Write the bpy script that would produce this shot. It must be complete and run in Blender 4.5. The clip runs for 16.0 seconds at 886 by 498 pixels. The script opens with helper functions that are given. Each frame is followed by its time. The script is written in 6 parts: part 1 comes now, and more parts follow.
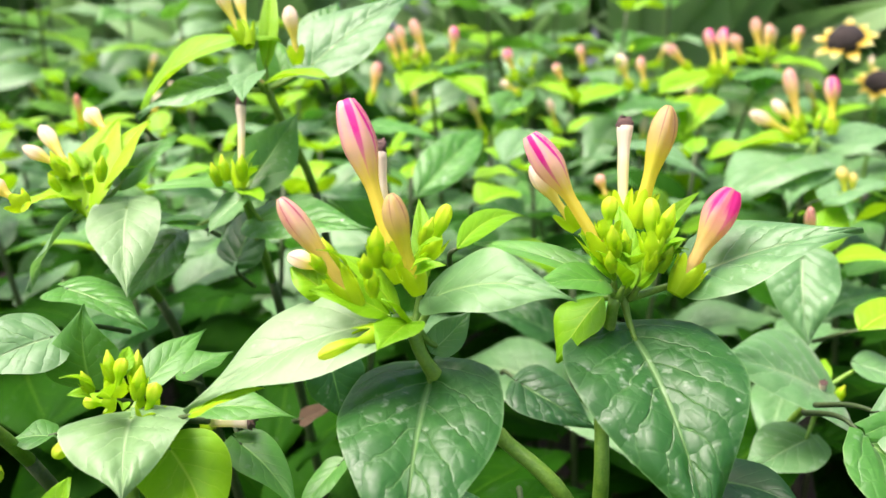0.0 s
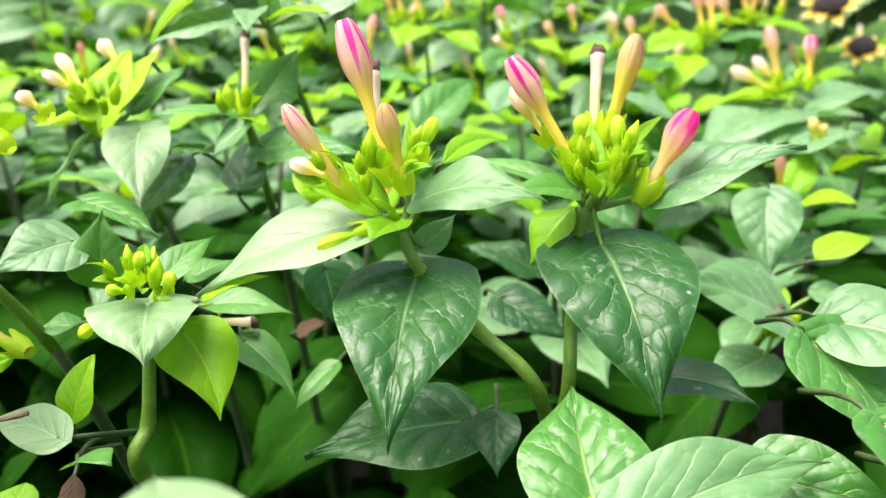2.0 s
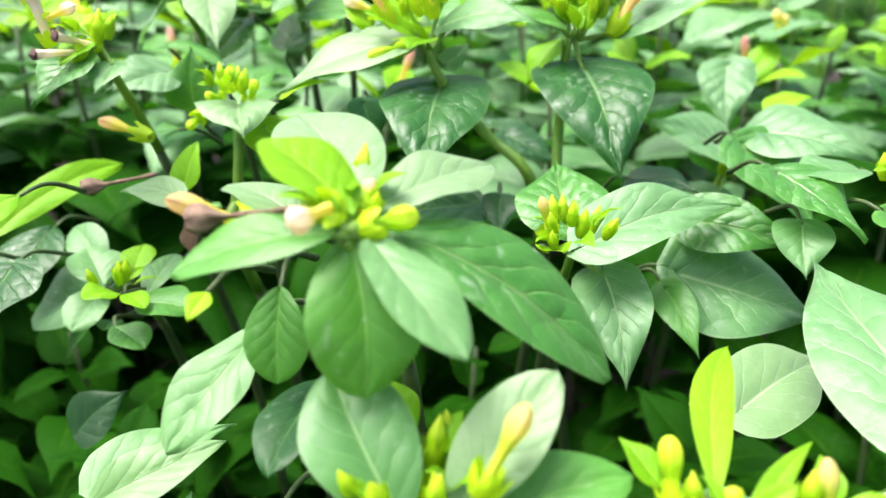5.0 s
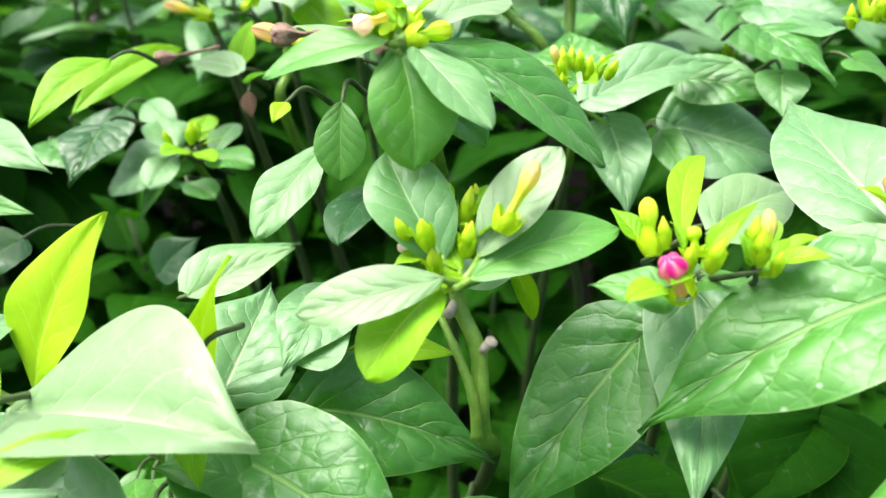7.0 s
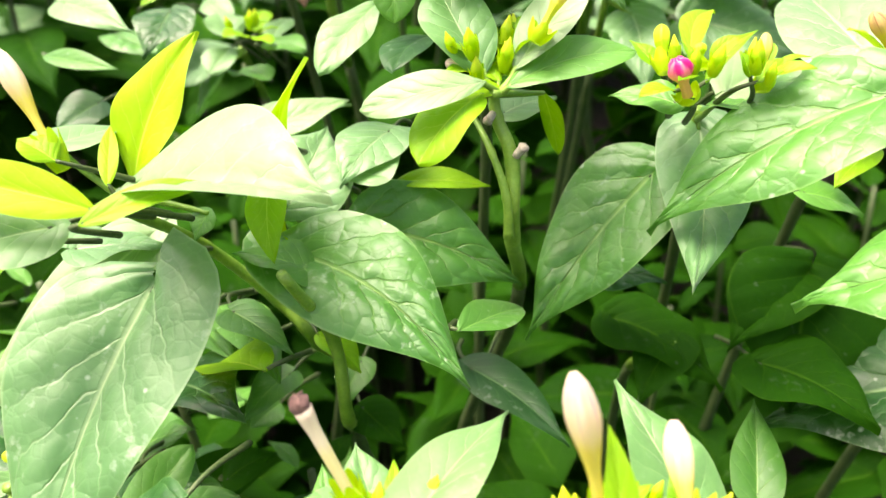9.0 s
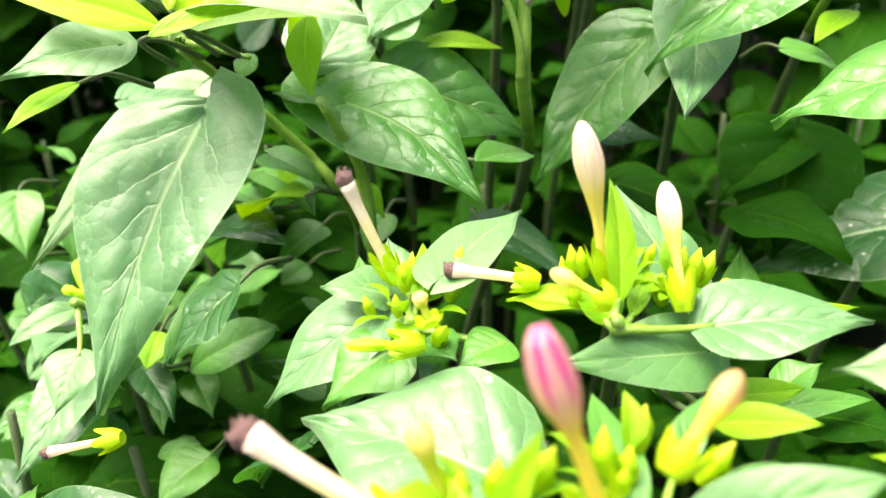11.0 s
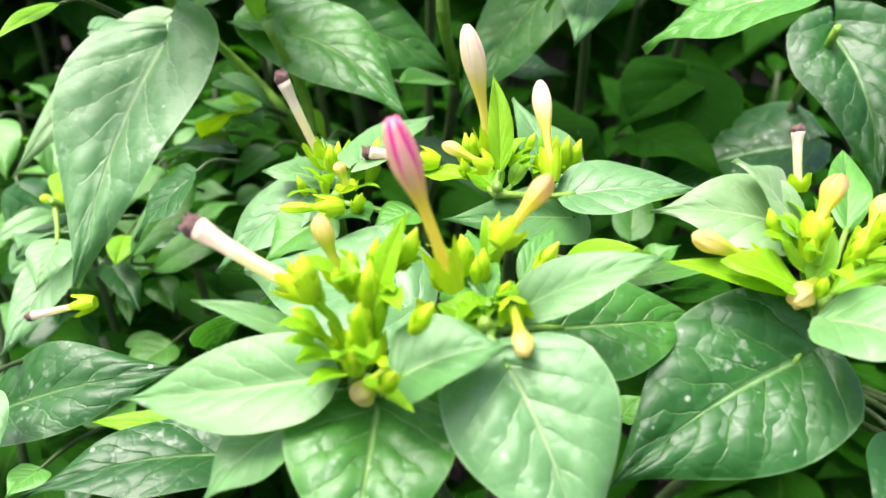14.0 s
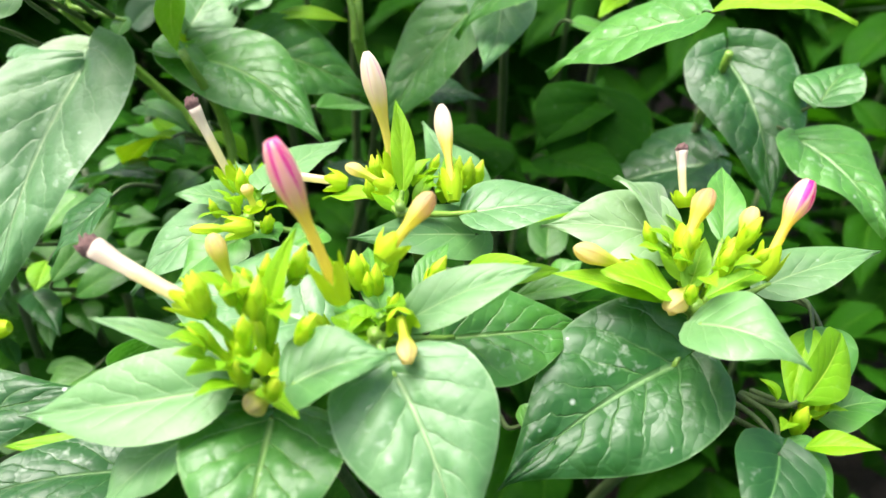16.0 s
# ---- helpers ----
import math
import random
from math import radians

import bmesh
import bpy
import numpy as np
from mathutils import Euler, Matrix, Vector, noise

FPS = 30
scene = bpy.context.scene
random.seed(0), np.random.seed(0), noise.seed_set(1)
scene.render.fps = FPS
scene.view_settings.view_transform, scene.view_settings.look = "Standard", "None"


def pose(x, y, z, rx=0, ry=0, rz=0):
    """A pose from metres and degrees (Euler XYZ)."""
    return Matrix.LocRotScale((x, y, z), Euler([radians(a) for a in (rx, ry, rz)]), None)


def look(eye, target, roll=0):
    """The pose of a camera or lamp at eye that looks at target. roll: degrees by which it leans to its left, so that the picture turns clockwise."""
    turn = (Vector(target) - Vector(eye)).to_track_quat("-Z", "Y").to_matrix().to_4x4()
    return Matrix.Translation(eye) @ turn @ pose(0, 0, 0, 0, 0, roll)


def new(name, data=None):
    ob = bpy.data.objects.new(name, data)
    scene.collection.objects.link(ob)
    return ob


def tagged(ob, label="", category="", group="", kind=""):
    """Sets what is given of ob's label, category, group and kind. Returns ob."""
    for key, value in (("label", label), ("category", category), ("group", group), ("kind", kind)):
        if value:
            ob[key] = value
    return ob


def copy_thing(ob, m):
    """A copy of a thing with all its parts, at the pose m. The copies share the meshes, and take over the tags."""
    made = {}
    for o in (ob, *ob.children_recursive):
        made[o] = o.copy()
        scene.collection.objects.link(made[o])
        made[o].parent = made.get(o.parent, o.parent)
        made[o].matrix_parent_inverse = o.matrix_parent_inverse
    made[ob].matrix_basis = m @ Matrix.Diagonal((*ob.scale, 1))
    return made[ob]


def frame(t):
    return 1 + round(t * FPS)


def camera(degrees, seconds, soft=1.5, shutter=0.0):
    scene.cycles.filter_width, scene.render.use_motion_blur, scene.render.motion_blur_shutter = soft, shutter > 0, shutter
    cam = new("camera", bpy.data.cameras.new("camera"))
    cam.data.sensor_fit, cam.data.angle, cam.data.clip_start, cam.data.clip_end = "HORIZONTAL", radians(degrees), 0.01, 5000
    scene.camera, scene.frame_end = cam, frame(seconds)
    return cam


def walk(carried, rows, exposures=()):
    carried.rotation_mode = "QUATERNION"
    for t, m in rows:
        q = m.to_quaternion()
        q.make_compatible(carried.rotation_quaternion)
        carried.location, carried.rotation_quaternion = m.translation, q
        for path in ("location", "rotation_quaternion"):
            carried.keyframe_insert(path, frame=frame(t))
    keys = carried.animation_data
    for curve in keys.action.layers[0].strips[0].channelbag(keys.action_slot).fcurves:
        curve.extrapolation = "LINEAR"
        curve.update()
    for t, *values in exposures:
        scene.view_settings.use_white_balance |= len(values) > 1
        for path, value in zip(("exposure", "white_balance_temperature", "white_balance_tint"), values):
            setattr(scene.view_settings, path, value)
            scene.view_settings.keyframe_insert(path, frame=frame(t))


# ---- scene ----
cam = camera(57.39, 16.0)
PATH = [
    (0.0, (0.0164, -0.0007, 0.6226), (-0.0622, 0.9430, 0.3014), -0.81),
    (0.5, (0.0191, -0.0011, 0.6201), (-0.0537, 0.9409, 0.2925), -0.97),
    (1.0, (0.0229, -0.0046, 0.6202), (-0.0463, 0.9333, 0.2803), -1.16),
    (1.5, (0.0233, -0.0159, 0.6180), (-0.0497, 0.9210, 0.2761), -0.97),
    (2.0, (0.0209, -0.0297, 0.6131), (-0.0492, 0.9030, 0.2593), 0.22),
    (2.5, (0.0163, -0.0509, 0.6069), (-0.0515, 0.8806, 0.2496), 1.42),
    (3.0, (0.0098, -0.0706, 0.5996), (-0.0620, 0.8544, 0.2266), 1.05),
    (3.5, (0.0126, -0.0826, 0.5973), (-0.0633, 0.8407, 0.2207), 0.72),
    (4.0, (0.0185, -0.0948, 0.5952), (-0.0507, 0.8284, 0.2169), 0.72),
    (6.5, (0.0233, -0.1615, 0.5900), (-0.0510, 0.7136, 0.1119), -0.16),
    (7.0, (0.0243, -0.1753, 0.5851), (-0.0694, 0.6938, 0.0995), -1.06),
    (7.5, (0.0234, -0.1894, 0.5785), (-0.0772, 0.6730, 0.0823), -1.23),
    (8.0, (0.0215, -0.2013, 0.5741), (-0.0729, 0.6587, 0.0726), -0.36),
    (8.5, (0.0235, -0.2127, 0.5696), (-0.0813, 0.6463, 0.0685), -0.49),
    (9.0, (0.0243, -0.2279, 0.5610), (-0.0930, 0.6280, 0.0574), -0.53),
    (9.5, (0.0226, -0.2424, 0.5540), (-0.0903, 0.6091, 0.0419), -0.39),
    (10.0, (0.0209, -0.2547, 0.5456), (-0.0964, 0.5917, 0.0260), -0.37),
    (12.5, (0.0333, -0.3027, 0.5329), (-0.0690, 0.5396, 0.0037), -0.09),
    (13.0, (0.0361, -0.3118, 0.5312), (-0.0569, 0.5297, -0.0010), 0.48),
    (13.5, (0.0419, -0.3218, 0.5333), (-0.0497, 0.5140, -0.0082), 0.70),
    (14.0, (0.0468, -0.3289, 0.5340), (-0.0306, 0.5126, -0.0008), 1.25),
    (14.5, (0.0499, -0.3362, 0.5365), (-0.0235, 0.5078, 0.0052), 1.14),
    (15.0, (0.0537, -0.3401, 0.5397), (-0.0054, 0.5074, 0.0122), 1.57),
    (15.5, (0.0575, -0.3392, 0.5401), (0.0214, 0.5202, 0.0301), 2.17),
    (16.0, (0.0619, -0.3369, 0.5372), (0.0383, 0.5248, 0.0303), 2.15),
]
EXPOSURES = [(0.0, 1.46, 6800, 16), (4.0, 1.6, 6450, 12), (6.5, 1.68, 6400, 11), (8.5, 1.74, 6500, 14), (9.0, 2.0, 7450, 19), (10.0, 2.08, 7400, 18), (12.5, 1.74, 6550, 13), (16.0, 1.62, 6450, 15)]
walk(cam, [(t, look(eye, target, roll)) for t, eye, target, roll in PATH], EXPOSURES)

# ---- light ----
world = bpy.data.worlds.new("sky")
scene.world = world
world.use_nodes = True
wn = world.node_tree.nodes
sky = wn.new("ShaderNodeTexSky")
sky.sky_type = "NISHITA"
sky.sun_disc = False
sky.sun_elevation = radians(66)
sky.sun_rotation = radians(-97)
sky.dust_density = 6.0
sky.air_density = 0.7
wn["Background"].inputs["Strength"].default_value = 0.14
world.node_tree.links.new(sky.outputs["Color"], wn["Background"].inputs["Color"])
sun = new("sun", bpy.data.lights.new("sun", "SUN"))
sun.data.energy = 2.6
sun.data.angle = radians(40)
sun.data.color = (1.0, 0.98, 0.95)
sun.matrix_world = look((-0.40, -0.05, 1.40), (0, 0, 0))
cam.data.dof.use_dof = True
cam.data.dof.focus_distance = 0.225
cam.data.dof.aperture_fstop = 13.0


# ---- materials ----
class Mat:
    """A small wrapper for building node materials."""

    def __init__(self, name):
        self.m = bpy.data.materials.new(name)
        self.m.use_nodes = True
        self.t = self.m.node_tree
        self.bsdf = self.t.nodes["Principled BSDF"]
        self.out = self.t.nodes["Material Output"]

    def node(self, kind, **kw):
        n = self.t.nodes.new(kind)
        for k, v in kw.items():
            if k in n.inputs.keys():
                self.put(v, n.inputs[k])
        return n

    def put(self, v, socket):
        if isinstance(v, bpy.types.NodeSocket):
            self.t.links.new(v, socket)
        else:
            socket.default_value = v

    def math(self, op, a, b=0.0, c=0.0, clamp=False):
        n = self.t.nodes.new("ShaderNodeMath")
        n.operation, n.use_clamp = op, clamp
        for s, v in zip(n.inputs, (a, b, c)):
            self.put(v, s)
        return n.outputs[0]

    def mix(self, f, a, b, how="MIX"):
        n = self.t.nodes.new("ShaderNodeMix")
        n.data_type, n.blend_type = "RGBA", how
        self.put(f, n.inputs[0])
        self.put(a, n.inputs[6])
        self.put(b, n.inputs[7])
        return n.outputs[2]

    def ramp(self, f, stops):
        n = self.t.nodes.new("ShaderNodeValToRGB")
        e = n.color_ramp.elements
        while len(e) < len(stops):
            e.new(0.5)
        for el, (pos, col) in zip(e, stops):
            el.position, el.color = pos, (*col, 1)
        self.put(f, n.inputs[0])
        return n.outputs[0]

    def noise(self, scale, vec=None, detail=3.0, rough=0.55):
        n = self.node("ShaderNodeTexNoise", Scale=scale, Detail=detail, Roughness=rough)
        if vec is not None:
            self.put(vec, n.inputs["Vector"])
        return n.outputs["Fac"]

    def obj(self):
        return self.t.nodes.new("ShaderNodeTexCoord").outputs["Object"]

    def uv(self):
        n = self.t.nodes.new("ShaderNodeSeparateXYZ")
        self.t.links.new(self.t.nodes.new("ShaderNodeTexCoord").outputs["UV"], n.inputs[0])
        return n.outputs[0], n.outputs[1]

    def random(self):
        return self.t.nodes.new("ShaderNodeObjectInfo").outputs["Random"]

    def bump(self, height, strength, distance):
        n = self.node("ShaderNodeBump", Strength=strength, Distance=distance, Height=height)
        self.put(n.outputs[0], self.bsdf.inputs["Normal"])
        return n.outputs[0]


def rgba(c):
    return (*c, 1)


def leaf_material(name, deep, light, vein, gloss, glow, specks, relief=0.55, shine=0.5, slant_sheen=0.0):
    k = Mat(name)
    u, v = k.uv()
    au = k.math("ABSOLUTE", k.math("SUBTRACT", k.math("MULTIPLY", u, 2.0), 1.0))
    # midrib, side veins sweeping to the tip, and a fine net
    taper = k.math("SUBTRACT", 1.15, v)
    mid = k.math("SUBTRACT", 1.0, k.math("DIVIDE", au, k.math("MULTIPLY", taper, 0.055)), clamp=True)
    wob = k.math("MULTIPLY", k.math("SUBTRACT", k.noise(4.0, k.t.nodes.new("ShaderNodeTexCoord").outputs["UV"]), 0.5), 0.9)
    phase = k.math("ADD", k.math("SUBTRACT", k.math("MULTIPLY", v, 6.0), k.math("MULTIPLY", k.math("POWER", au, 0.8), 1.9)), wob)
    tri = k.math("PINGPONG", phase, 0.5)
    side = k.math("SUBTRACT", 1.0, k.math("DIVIDE", tri, 0.055), clamp=True)
    side = k.math("MULTIPLY", side, k.math("SUBTRACT", 1.05, au, clamp=True))
    ob = k.obj()
    net = k.node("ShaderNodeTexVoronoi", Vector=ob, Scale=190.0)
    net.feature = "DISTANCE_TO_EDGE"
    netv = k.math("SUBTRACT", 1.0, k.math("MULTIPLY", net.outputs["Distance"], 9.0), clamp=True)
    veins = k.math("MAXIMUM", mid, k.math("MULTIPLY", side, 0.5))
    big = k.noise(45.0, ob, 4.0)
    small = k.noise(420.0, ob, 3.0)
    tone = k.math("ADD", k.math("MULTIPLY", big, 0.7), k.math("MULTIPLY", k.random(), 0.45))
    col = k.mix(k.math("SUBTRACT", tone, 0.12, clamp=True), rgba(deep), rgba(light))
    col = k.mix(k.math("MULTIPLY", small, 0.35), col, rgba([0.6 * c for c in deep]))
    col = k.mix(k.math("MULTIPLY", netv, 0.04), col, rgba(vein))
    col = k.mix(k.math("MULTIPLY", veins, 0.75), col, rgba(vein))
    # pale rain and dust marks
    spots = k.noise(330.0, ob, 2.0)
    dust = k.math("MULTIPLY", k.math("SUBTRACT", k.math("MULTIPLY", spots, k.noise(60.0, ob, 2.0)), 0.345), 8.0, clamp=True)
    col = k.mix(k.math("MULTIPLY", dust, k.math("MULTIPLY", specks, 0.4)), col, (0.55, 0.64, 0.50, 1))
    drops = k.node("ShaderNodeTexVoronoi", Vector=ob, Scale=150.0)
    pick = k.t.nodes.new("ShaderNodeSeparateColor")
    k.put(drops.outputs["Color"], pick.inputs[0])
    chosen = k.math("GREATER_THAN", k.math("MULTIPLY", pick.outputs[0], k.noise(35.0, ob, 1.0)), 0.36)
    size = k.math("ADD", k.math("MULTIPLY", pick.outputs[1], 0.16), 0.05)
    dot = k.math("MULTIPLY", k.math("SUBTRACT", size, drops.outputs["Distance"]), 12.0, clamp=True)
    col = k.mix(k.math("MULTIPLY", k.math("MULTIPLY", dot, chosen), k.math("MULTIPLY", specks, 0.7)), col, (0.50, 0.60, 0.46, 1))
    # thin dry margin
    rim = k.math("MULTIPLY", k.math("SUBTRACT", au, 0.965), 28.0, clamp=True)
    col = k.mix(k.math("MULTIPLY", rim, 0.35), col, rgba(vein))
    k.put(col, k.bsdf.inputs["Base Color"])
    k.put(k.math("ADD", gloss, k.math("MULTIPLY", k.math("SUBTRACT", big, 0.5), 0.25)), k.bsdf.inputs["Roughness"])
    k.bsdf.inputs["Specular IOR Level"].default_value = shine
    # an added sheen that pales the blade at a slant, for sky glare
    k.bsdf.inputs["Sheen Weight"].default_value = 0.7 * slant_sheen
    k.bsdf.inputs["Sheen Roughness"].default_value = 0.45
    k.bsdf.inputs["Sheen Tint"].default_value = (0.92, 1.0, 0.86, 1)
    pillow = k.math("SINE", k.math("MULTIPLY", tri, math.pi))
    cell = k.node("ShaderNodeTexVoronoi", Vector=ob, Scale=120.0)
    bulge = k.math("MULTIPLY", k.math("MULTIPLY", cell.outputs["Distance"], cell.outputs["Distance"]), -0.75)
    quilt = k.math("SUBTRACT", k.math("ADD", k.math("MULTIPLY", pillow, 0.20), bulge), k.math("MULTIPLY", veins, 0.45))
    h = k.math("ADD", quilt, k.math("MULTIPLY", k.noise(260.0, ob, 3.0), 0.16))
    h = k.math("ADD", h, k.math("MULTIPLY", k.noise(95.0, ob, 1.0), 0.22))
    h = k.math("SUBTRACT", h, k.math("MULTIPLY", netv, 0.05))
    normal = k.bump(h, relief, 0.0012)
    tr = k.node("ShaderNodeBsdfTranslucent", Color=k.mix(0.35, col, rgba(glow)))
    k.put(normal, tr.inputs["Normal"])
    mx = k.node("ShaderNodeMixShader")
    mx.inputs[0].default_value = 0.34
    k.t.links.new(k.bsdf.outputs[0], mx.inputs[1])
    k.t.links.new(tr.outputs[0], mx.inputs[2])
    k.t.links.new(mx.outputs[0], k.out.inputs["Surface"])
    return k.m


LEAF = {
    "dark": leaf_material("leaf_mature", (0.006, 0.062, 0.007), (0.028, 0.150, 0.020), (0.24, 0.42, 0.16), 0.44, (0.12, 0.50, 0.008), 1.1, 1.0, 0.60, 0.0),
    "mid": leaf_material("leaf_green", (0.018, 0.135, 0.009), (0.088, 0.320, 0.030), (0.34, 0.54, 0.18), 0.46, (0.22, 0.64, 0.008), 0.9, 1.0, 0.75, 0.10),
    # pale: broad sky sheen put into a lighter base colour
    "pale": leaf_material("leaf_soft_sheen", (0.050, 0.195, 0.040), (0.155, 0.345, 0.120), (0.40, 0.56, 0.28), 0.50, (0.26, 0.58, 0.05), 0.8, 0.75, 0.85, 0.40),
    "young": leaf_material("leaf_young", (0.11, 0.34, 0.002), (0.27, 0.52, 0.006), (0.46, 0.62, 0.07), 0.52, (0.44, 0.74, 0.002), 0.15, 0.3, 0.3),
    "yellow": leaf_material("leaf_newest", (0.19, 0.43, 0.002), (0.33, 0.57, 0.005), (0.50, 0.66, 0.08), 0.54, (0.50, 0.76, 0.003), 0.08, 0.2, 0.25),
    # whitest leaves: pale green with sky sheen painted into the base colour
    "pale_sheen": leaf_material("leaf_pale_sheen", (0.11, 0.265, 0.065), (0.23, 0.365, 0.165), (0.42, 0.58, 0.30), 0.52, (0.42, 0.66, 0.12), 0.35, 0.5, 0.85, 0.45),
    "dry": leaf_material("leaf_dry", (0.07, 0.04, 0.025), (0.22, 0.15, 0.09), (0.20, 0.14, 0.08), 0.8, (0.4, 0.25, 0.15), 0.1, 0.6, 0.2),
    # leaves deep in the bed: shade put into a darker copy of leaf green
    "shade_dark": leaf_material("leaf_shade_dark", (0.004, 0.040, 0.001), (0.018, 0.100, 0.002), (0.05, 0.15, 0.008), 0.65, (0.06, 0.30, 0.002), 0.1, 0.4, 0.06),
}
# the small leaves of a shoot are smoother than its full-grown ones
LEAF["dark_small"] = leaf_material("leaf_mature_small", (0.005, 0.050, 0.008), (0.026, 0.135, 0.022), (0.10, 0.26, 0.06), 0.45, (0.12, 0.46, 0.010), 0.7, 0.3, 0.5)
LEAF["mid_small"] = leaf_material("leaf_green_small", (0.026, 0.155, 0.010), (0.110, 0.360, 0.028), (0.22, 0.44, 0.08), 0.50, (0.22, 0.64, 0.008), 0.5, 0.35, 0.7, 0.2)
# small pale leaves, likewise with sky sheen in the base colour
LEAF["pale_small"] = leaf_material("leaf_soft_sheen_small", (0.055, 0.21, 0.038), (0.16, 0.35, 0.110), (0.34, 0.52, 0.20), 0.51, (0.28, 0.60, 0.05), 0.5, 0.4, 0.8, 0.4)


def petal_material(name, tip, body, foot, stripe, amount, flare=0.16):
    """Petal tube: foot colour at the base, body along the tube, tip colour above, with five darker pleats."""
    k = Mat(name)
    u, v = k.uv()
    ob = k.obj()
    v2 = k.math("ADD", v, k.math("MULTIPLY", k.math("SUBTRACT", k.noise(260.0, ob), 0.5), 0.10))
    col = k.ramp(v2, [(0.0, foot), (0.55, foot), (0.70, body), (0.84, tip), (1.0, tip)])
    pl = k.math("PINGPONG", k.math("MULTIPLY", u, 5.0), 0.5)
    high = k.math("MULTIPLY", k.math("SUBTRACT", v, 0.48), 3.0, clamp=True)
    edge = k.math("MULTIPLY", k.math("SUBTRACT", pl, 0.30), 8.0, clamp=True)
    col = k.mix(k.math("MULTIPLY", k.math("MULTIPLY", edge, high), 0.6), col, rgba(body))
    reach = k.math("ADD", k.math("MULTIPLY", k.math("SUBTRACT", v2, 0.52), flare), 0.03)
    line = k.math("MULTIPLY", k.math("SUBTRACT", reach, pl), 14.0, clamp=True)
    line = k.math("MULTIPLY", line, high)
    col = k.mix(k.math("MULTIPLY", line, amount), col, rgba(stripe))
    fine = k.noise(520.0, ob, 2.0)
    col = k.mix(k.math("MULTIPLY", fine, 0.10), col, rgba([0.7 * c for c in body]))
    k.put(col, k.bsdf.inputs["Base Color"])
    k.bsdf.inputs["Roughness"].default_value = 0.5
    normal = k.bump(k.math("ADD", fine, k.math("MULTIPLY", pl, 2.0)), 0.3, 0.0006)
    tr = k.node("ShaderNodeBsdfTranslucent", Color=col)
    k.put(normal, tr.inputs["Normal"])
    mx = k.node("ShaderNodeMixShader")
    mx.inputs[0].default_value = 0.55
    k.t.links.new(k.bsdf.outputs[0], mx.inputs[1])
    k.t.links.new(tr.outputs[0], mx.inputs[2])
    k.t.links.new(mx.outputs[0], k.out.inputs["Surface"])
    return k.m


PETAL = {
    "rose_pink": petal_material("petal_rose_pink", (0.84, 0.48, 0.52), (0.86, 0.66, 0.38), (0.88, 0.76, 0.10), (0.68, 0.005, 0.32), 1.0, 0.60),
    "magenta": petal_material("petal_magenta", (0.72, 0.06, 0.30), (0.80, 0.46, 0.34), (0.80, 0.60, 0.20), (0.58, 0.0, 0.22), 0.95, 0.6),
    "blush": petal_material("petal_blush", (0.80, 0.48, 0.42), (0.82, 0.64, 0.36), (0.84, 0.68, 0.16), (0.45, 0.03, 0.14), 0.9, 0.2),
    "tan": petal_material("petal_tan", (0.58, 0.42, 0.20), (0.68, 0.54, 0.17), (0.70, 0.66, 0.06), (0.30, 0.10, 0.07), 0.8, 0.15),
    "cream_white": petal_material("petal_cream_white", (0.84, 0.74, 0.62), (0.84, 0.74, 0.46), (0.80, 0.72, 0.14), (0.70, 0.26, 0.44), 0.6),
    "withered": petal_material("petal_withered_tube", (0.82, 0.72, 0.56), (0.86, 0.79, 0.62), (0.84, 0.78, 0.44), (0.62, 0.48, 0.36), 0.25),
    "cream": petal_material("petal_cream", (0.74, 0.62, 0.26), (0.76, 0.70, 0.18), (0.56, 0.66, 0.05), (0.56, 0.36, 0.12), 0.45),
    "green": petal_material("petal_green", (0.66, 0.78, 0.05), (0.56, 0.75, 0.03), (0.40, 0.66, 0.01), (0.34, 0.60, 0.01), 0.4),
}


def simple(name, a, b, scale, rough, bump, depth=0.001):
    k = Mat(name)
    ob = k.obj()
    n = k.noise(scale, ob, 5.0, 0.6)
    f = k.noise(scale * 7, ob, 3.0)
    f = k.math("ADD", k.math("MULTIPLY", n, 0.7), k.math("MULTIPLY", f, 0.4))
    f = k.math("MULTIPLY", k.math("SUBTRACT", f, 0.3), 2.2, clamp=True)
    k.put(k.mix(f, rgba(a), rgba(b)), k.bsdf.inputs["Base Color"])
    k.bsdf.inputs["Roughness"].default_value = rough
    k.bump(f, bump, depth)
    return k.m


STEM = simple("stem_green", (0.06, 0.18, 0.012), (0.20, 0.34, 0.04), 160, 0.45, 0.3)
STEM_RED = simple("stem_knotty", (0.16, 0.22, 0.05), (0.34, 0.30, 0.12), 160, 0.5, 0.4)
WITHER = simple("withered_brown", (0.022, 0.011, 0.011), (0.20, 0.11, 0.09), 420, 0.8, 0.8)
SCAR = simple("stem_scar", (0.16, 0.12, 0.07), (0.62, 0.58, 0.46), 500, 0.8, 0.7)
# darker green for stems sunk in gaps: the shade there is painted in
STEM_SHADE = simple("stem_shade", (0.02, 0.05, 0.01), (0.06, 0.09, 0.025), 120, 0.6, 0.4)
DRY = simple("dry_stalk_brown", (0.07, 0.035, 0.025), (0.30, 0.20, 0.13), 350, 0.8, 0.7)
SEPAL = leaf_material("involucre_green", (0.30, 0.54, 0.004), (0.52, 0.72, 0.010), (0.45, 0.64, 0.05), 0.52, (0.52, 0.82, 0.003), 0.0, 0.10, 0.3)
SOIL = simple("soil", (0.008, 0.006, 0.005), (0.045, 0.033, 0.025), 30, 0.95, 1.0, 0.01)
LITTER = simple("leaf_litter", (0.10, 0.06, 0.035), (0.36, 0.25, 0.18), 60, 0.85, 0.6)


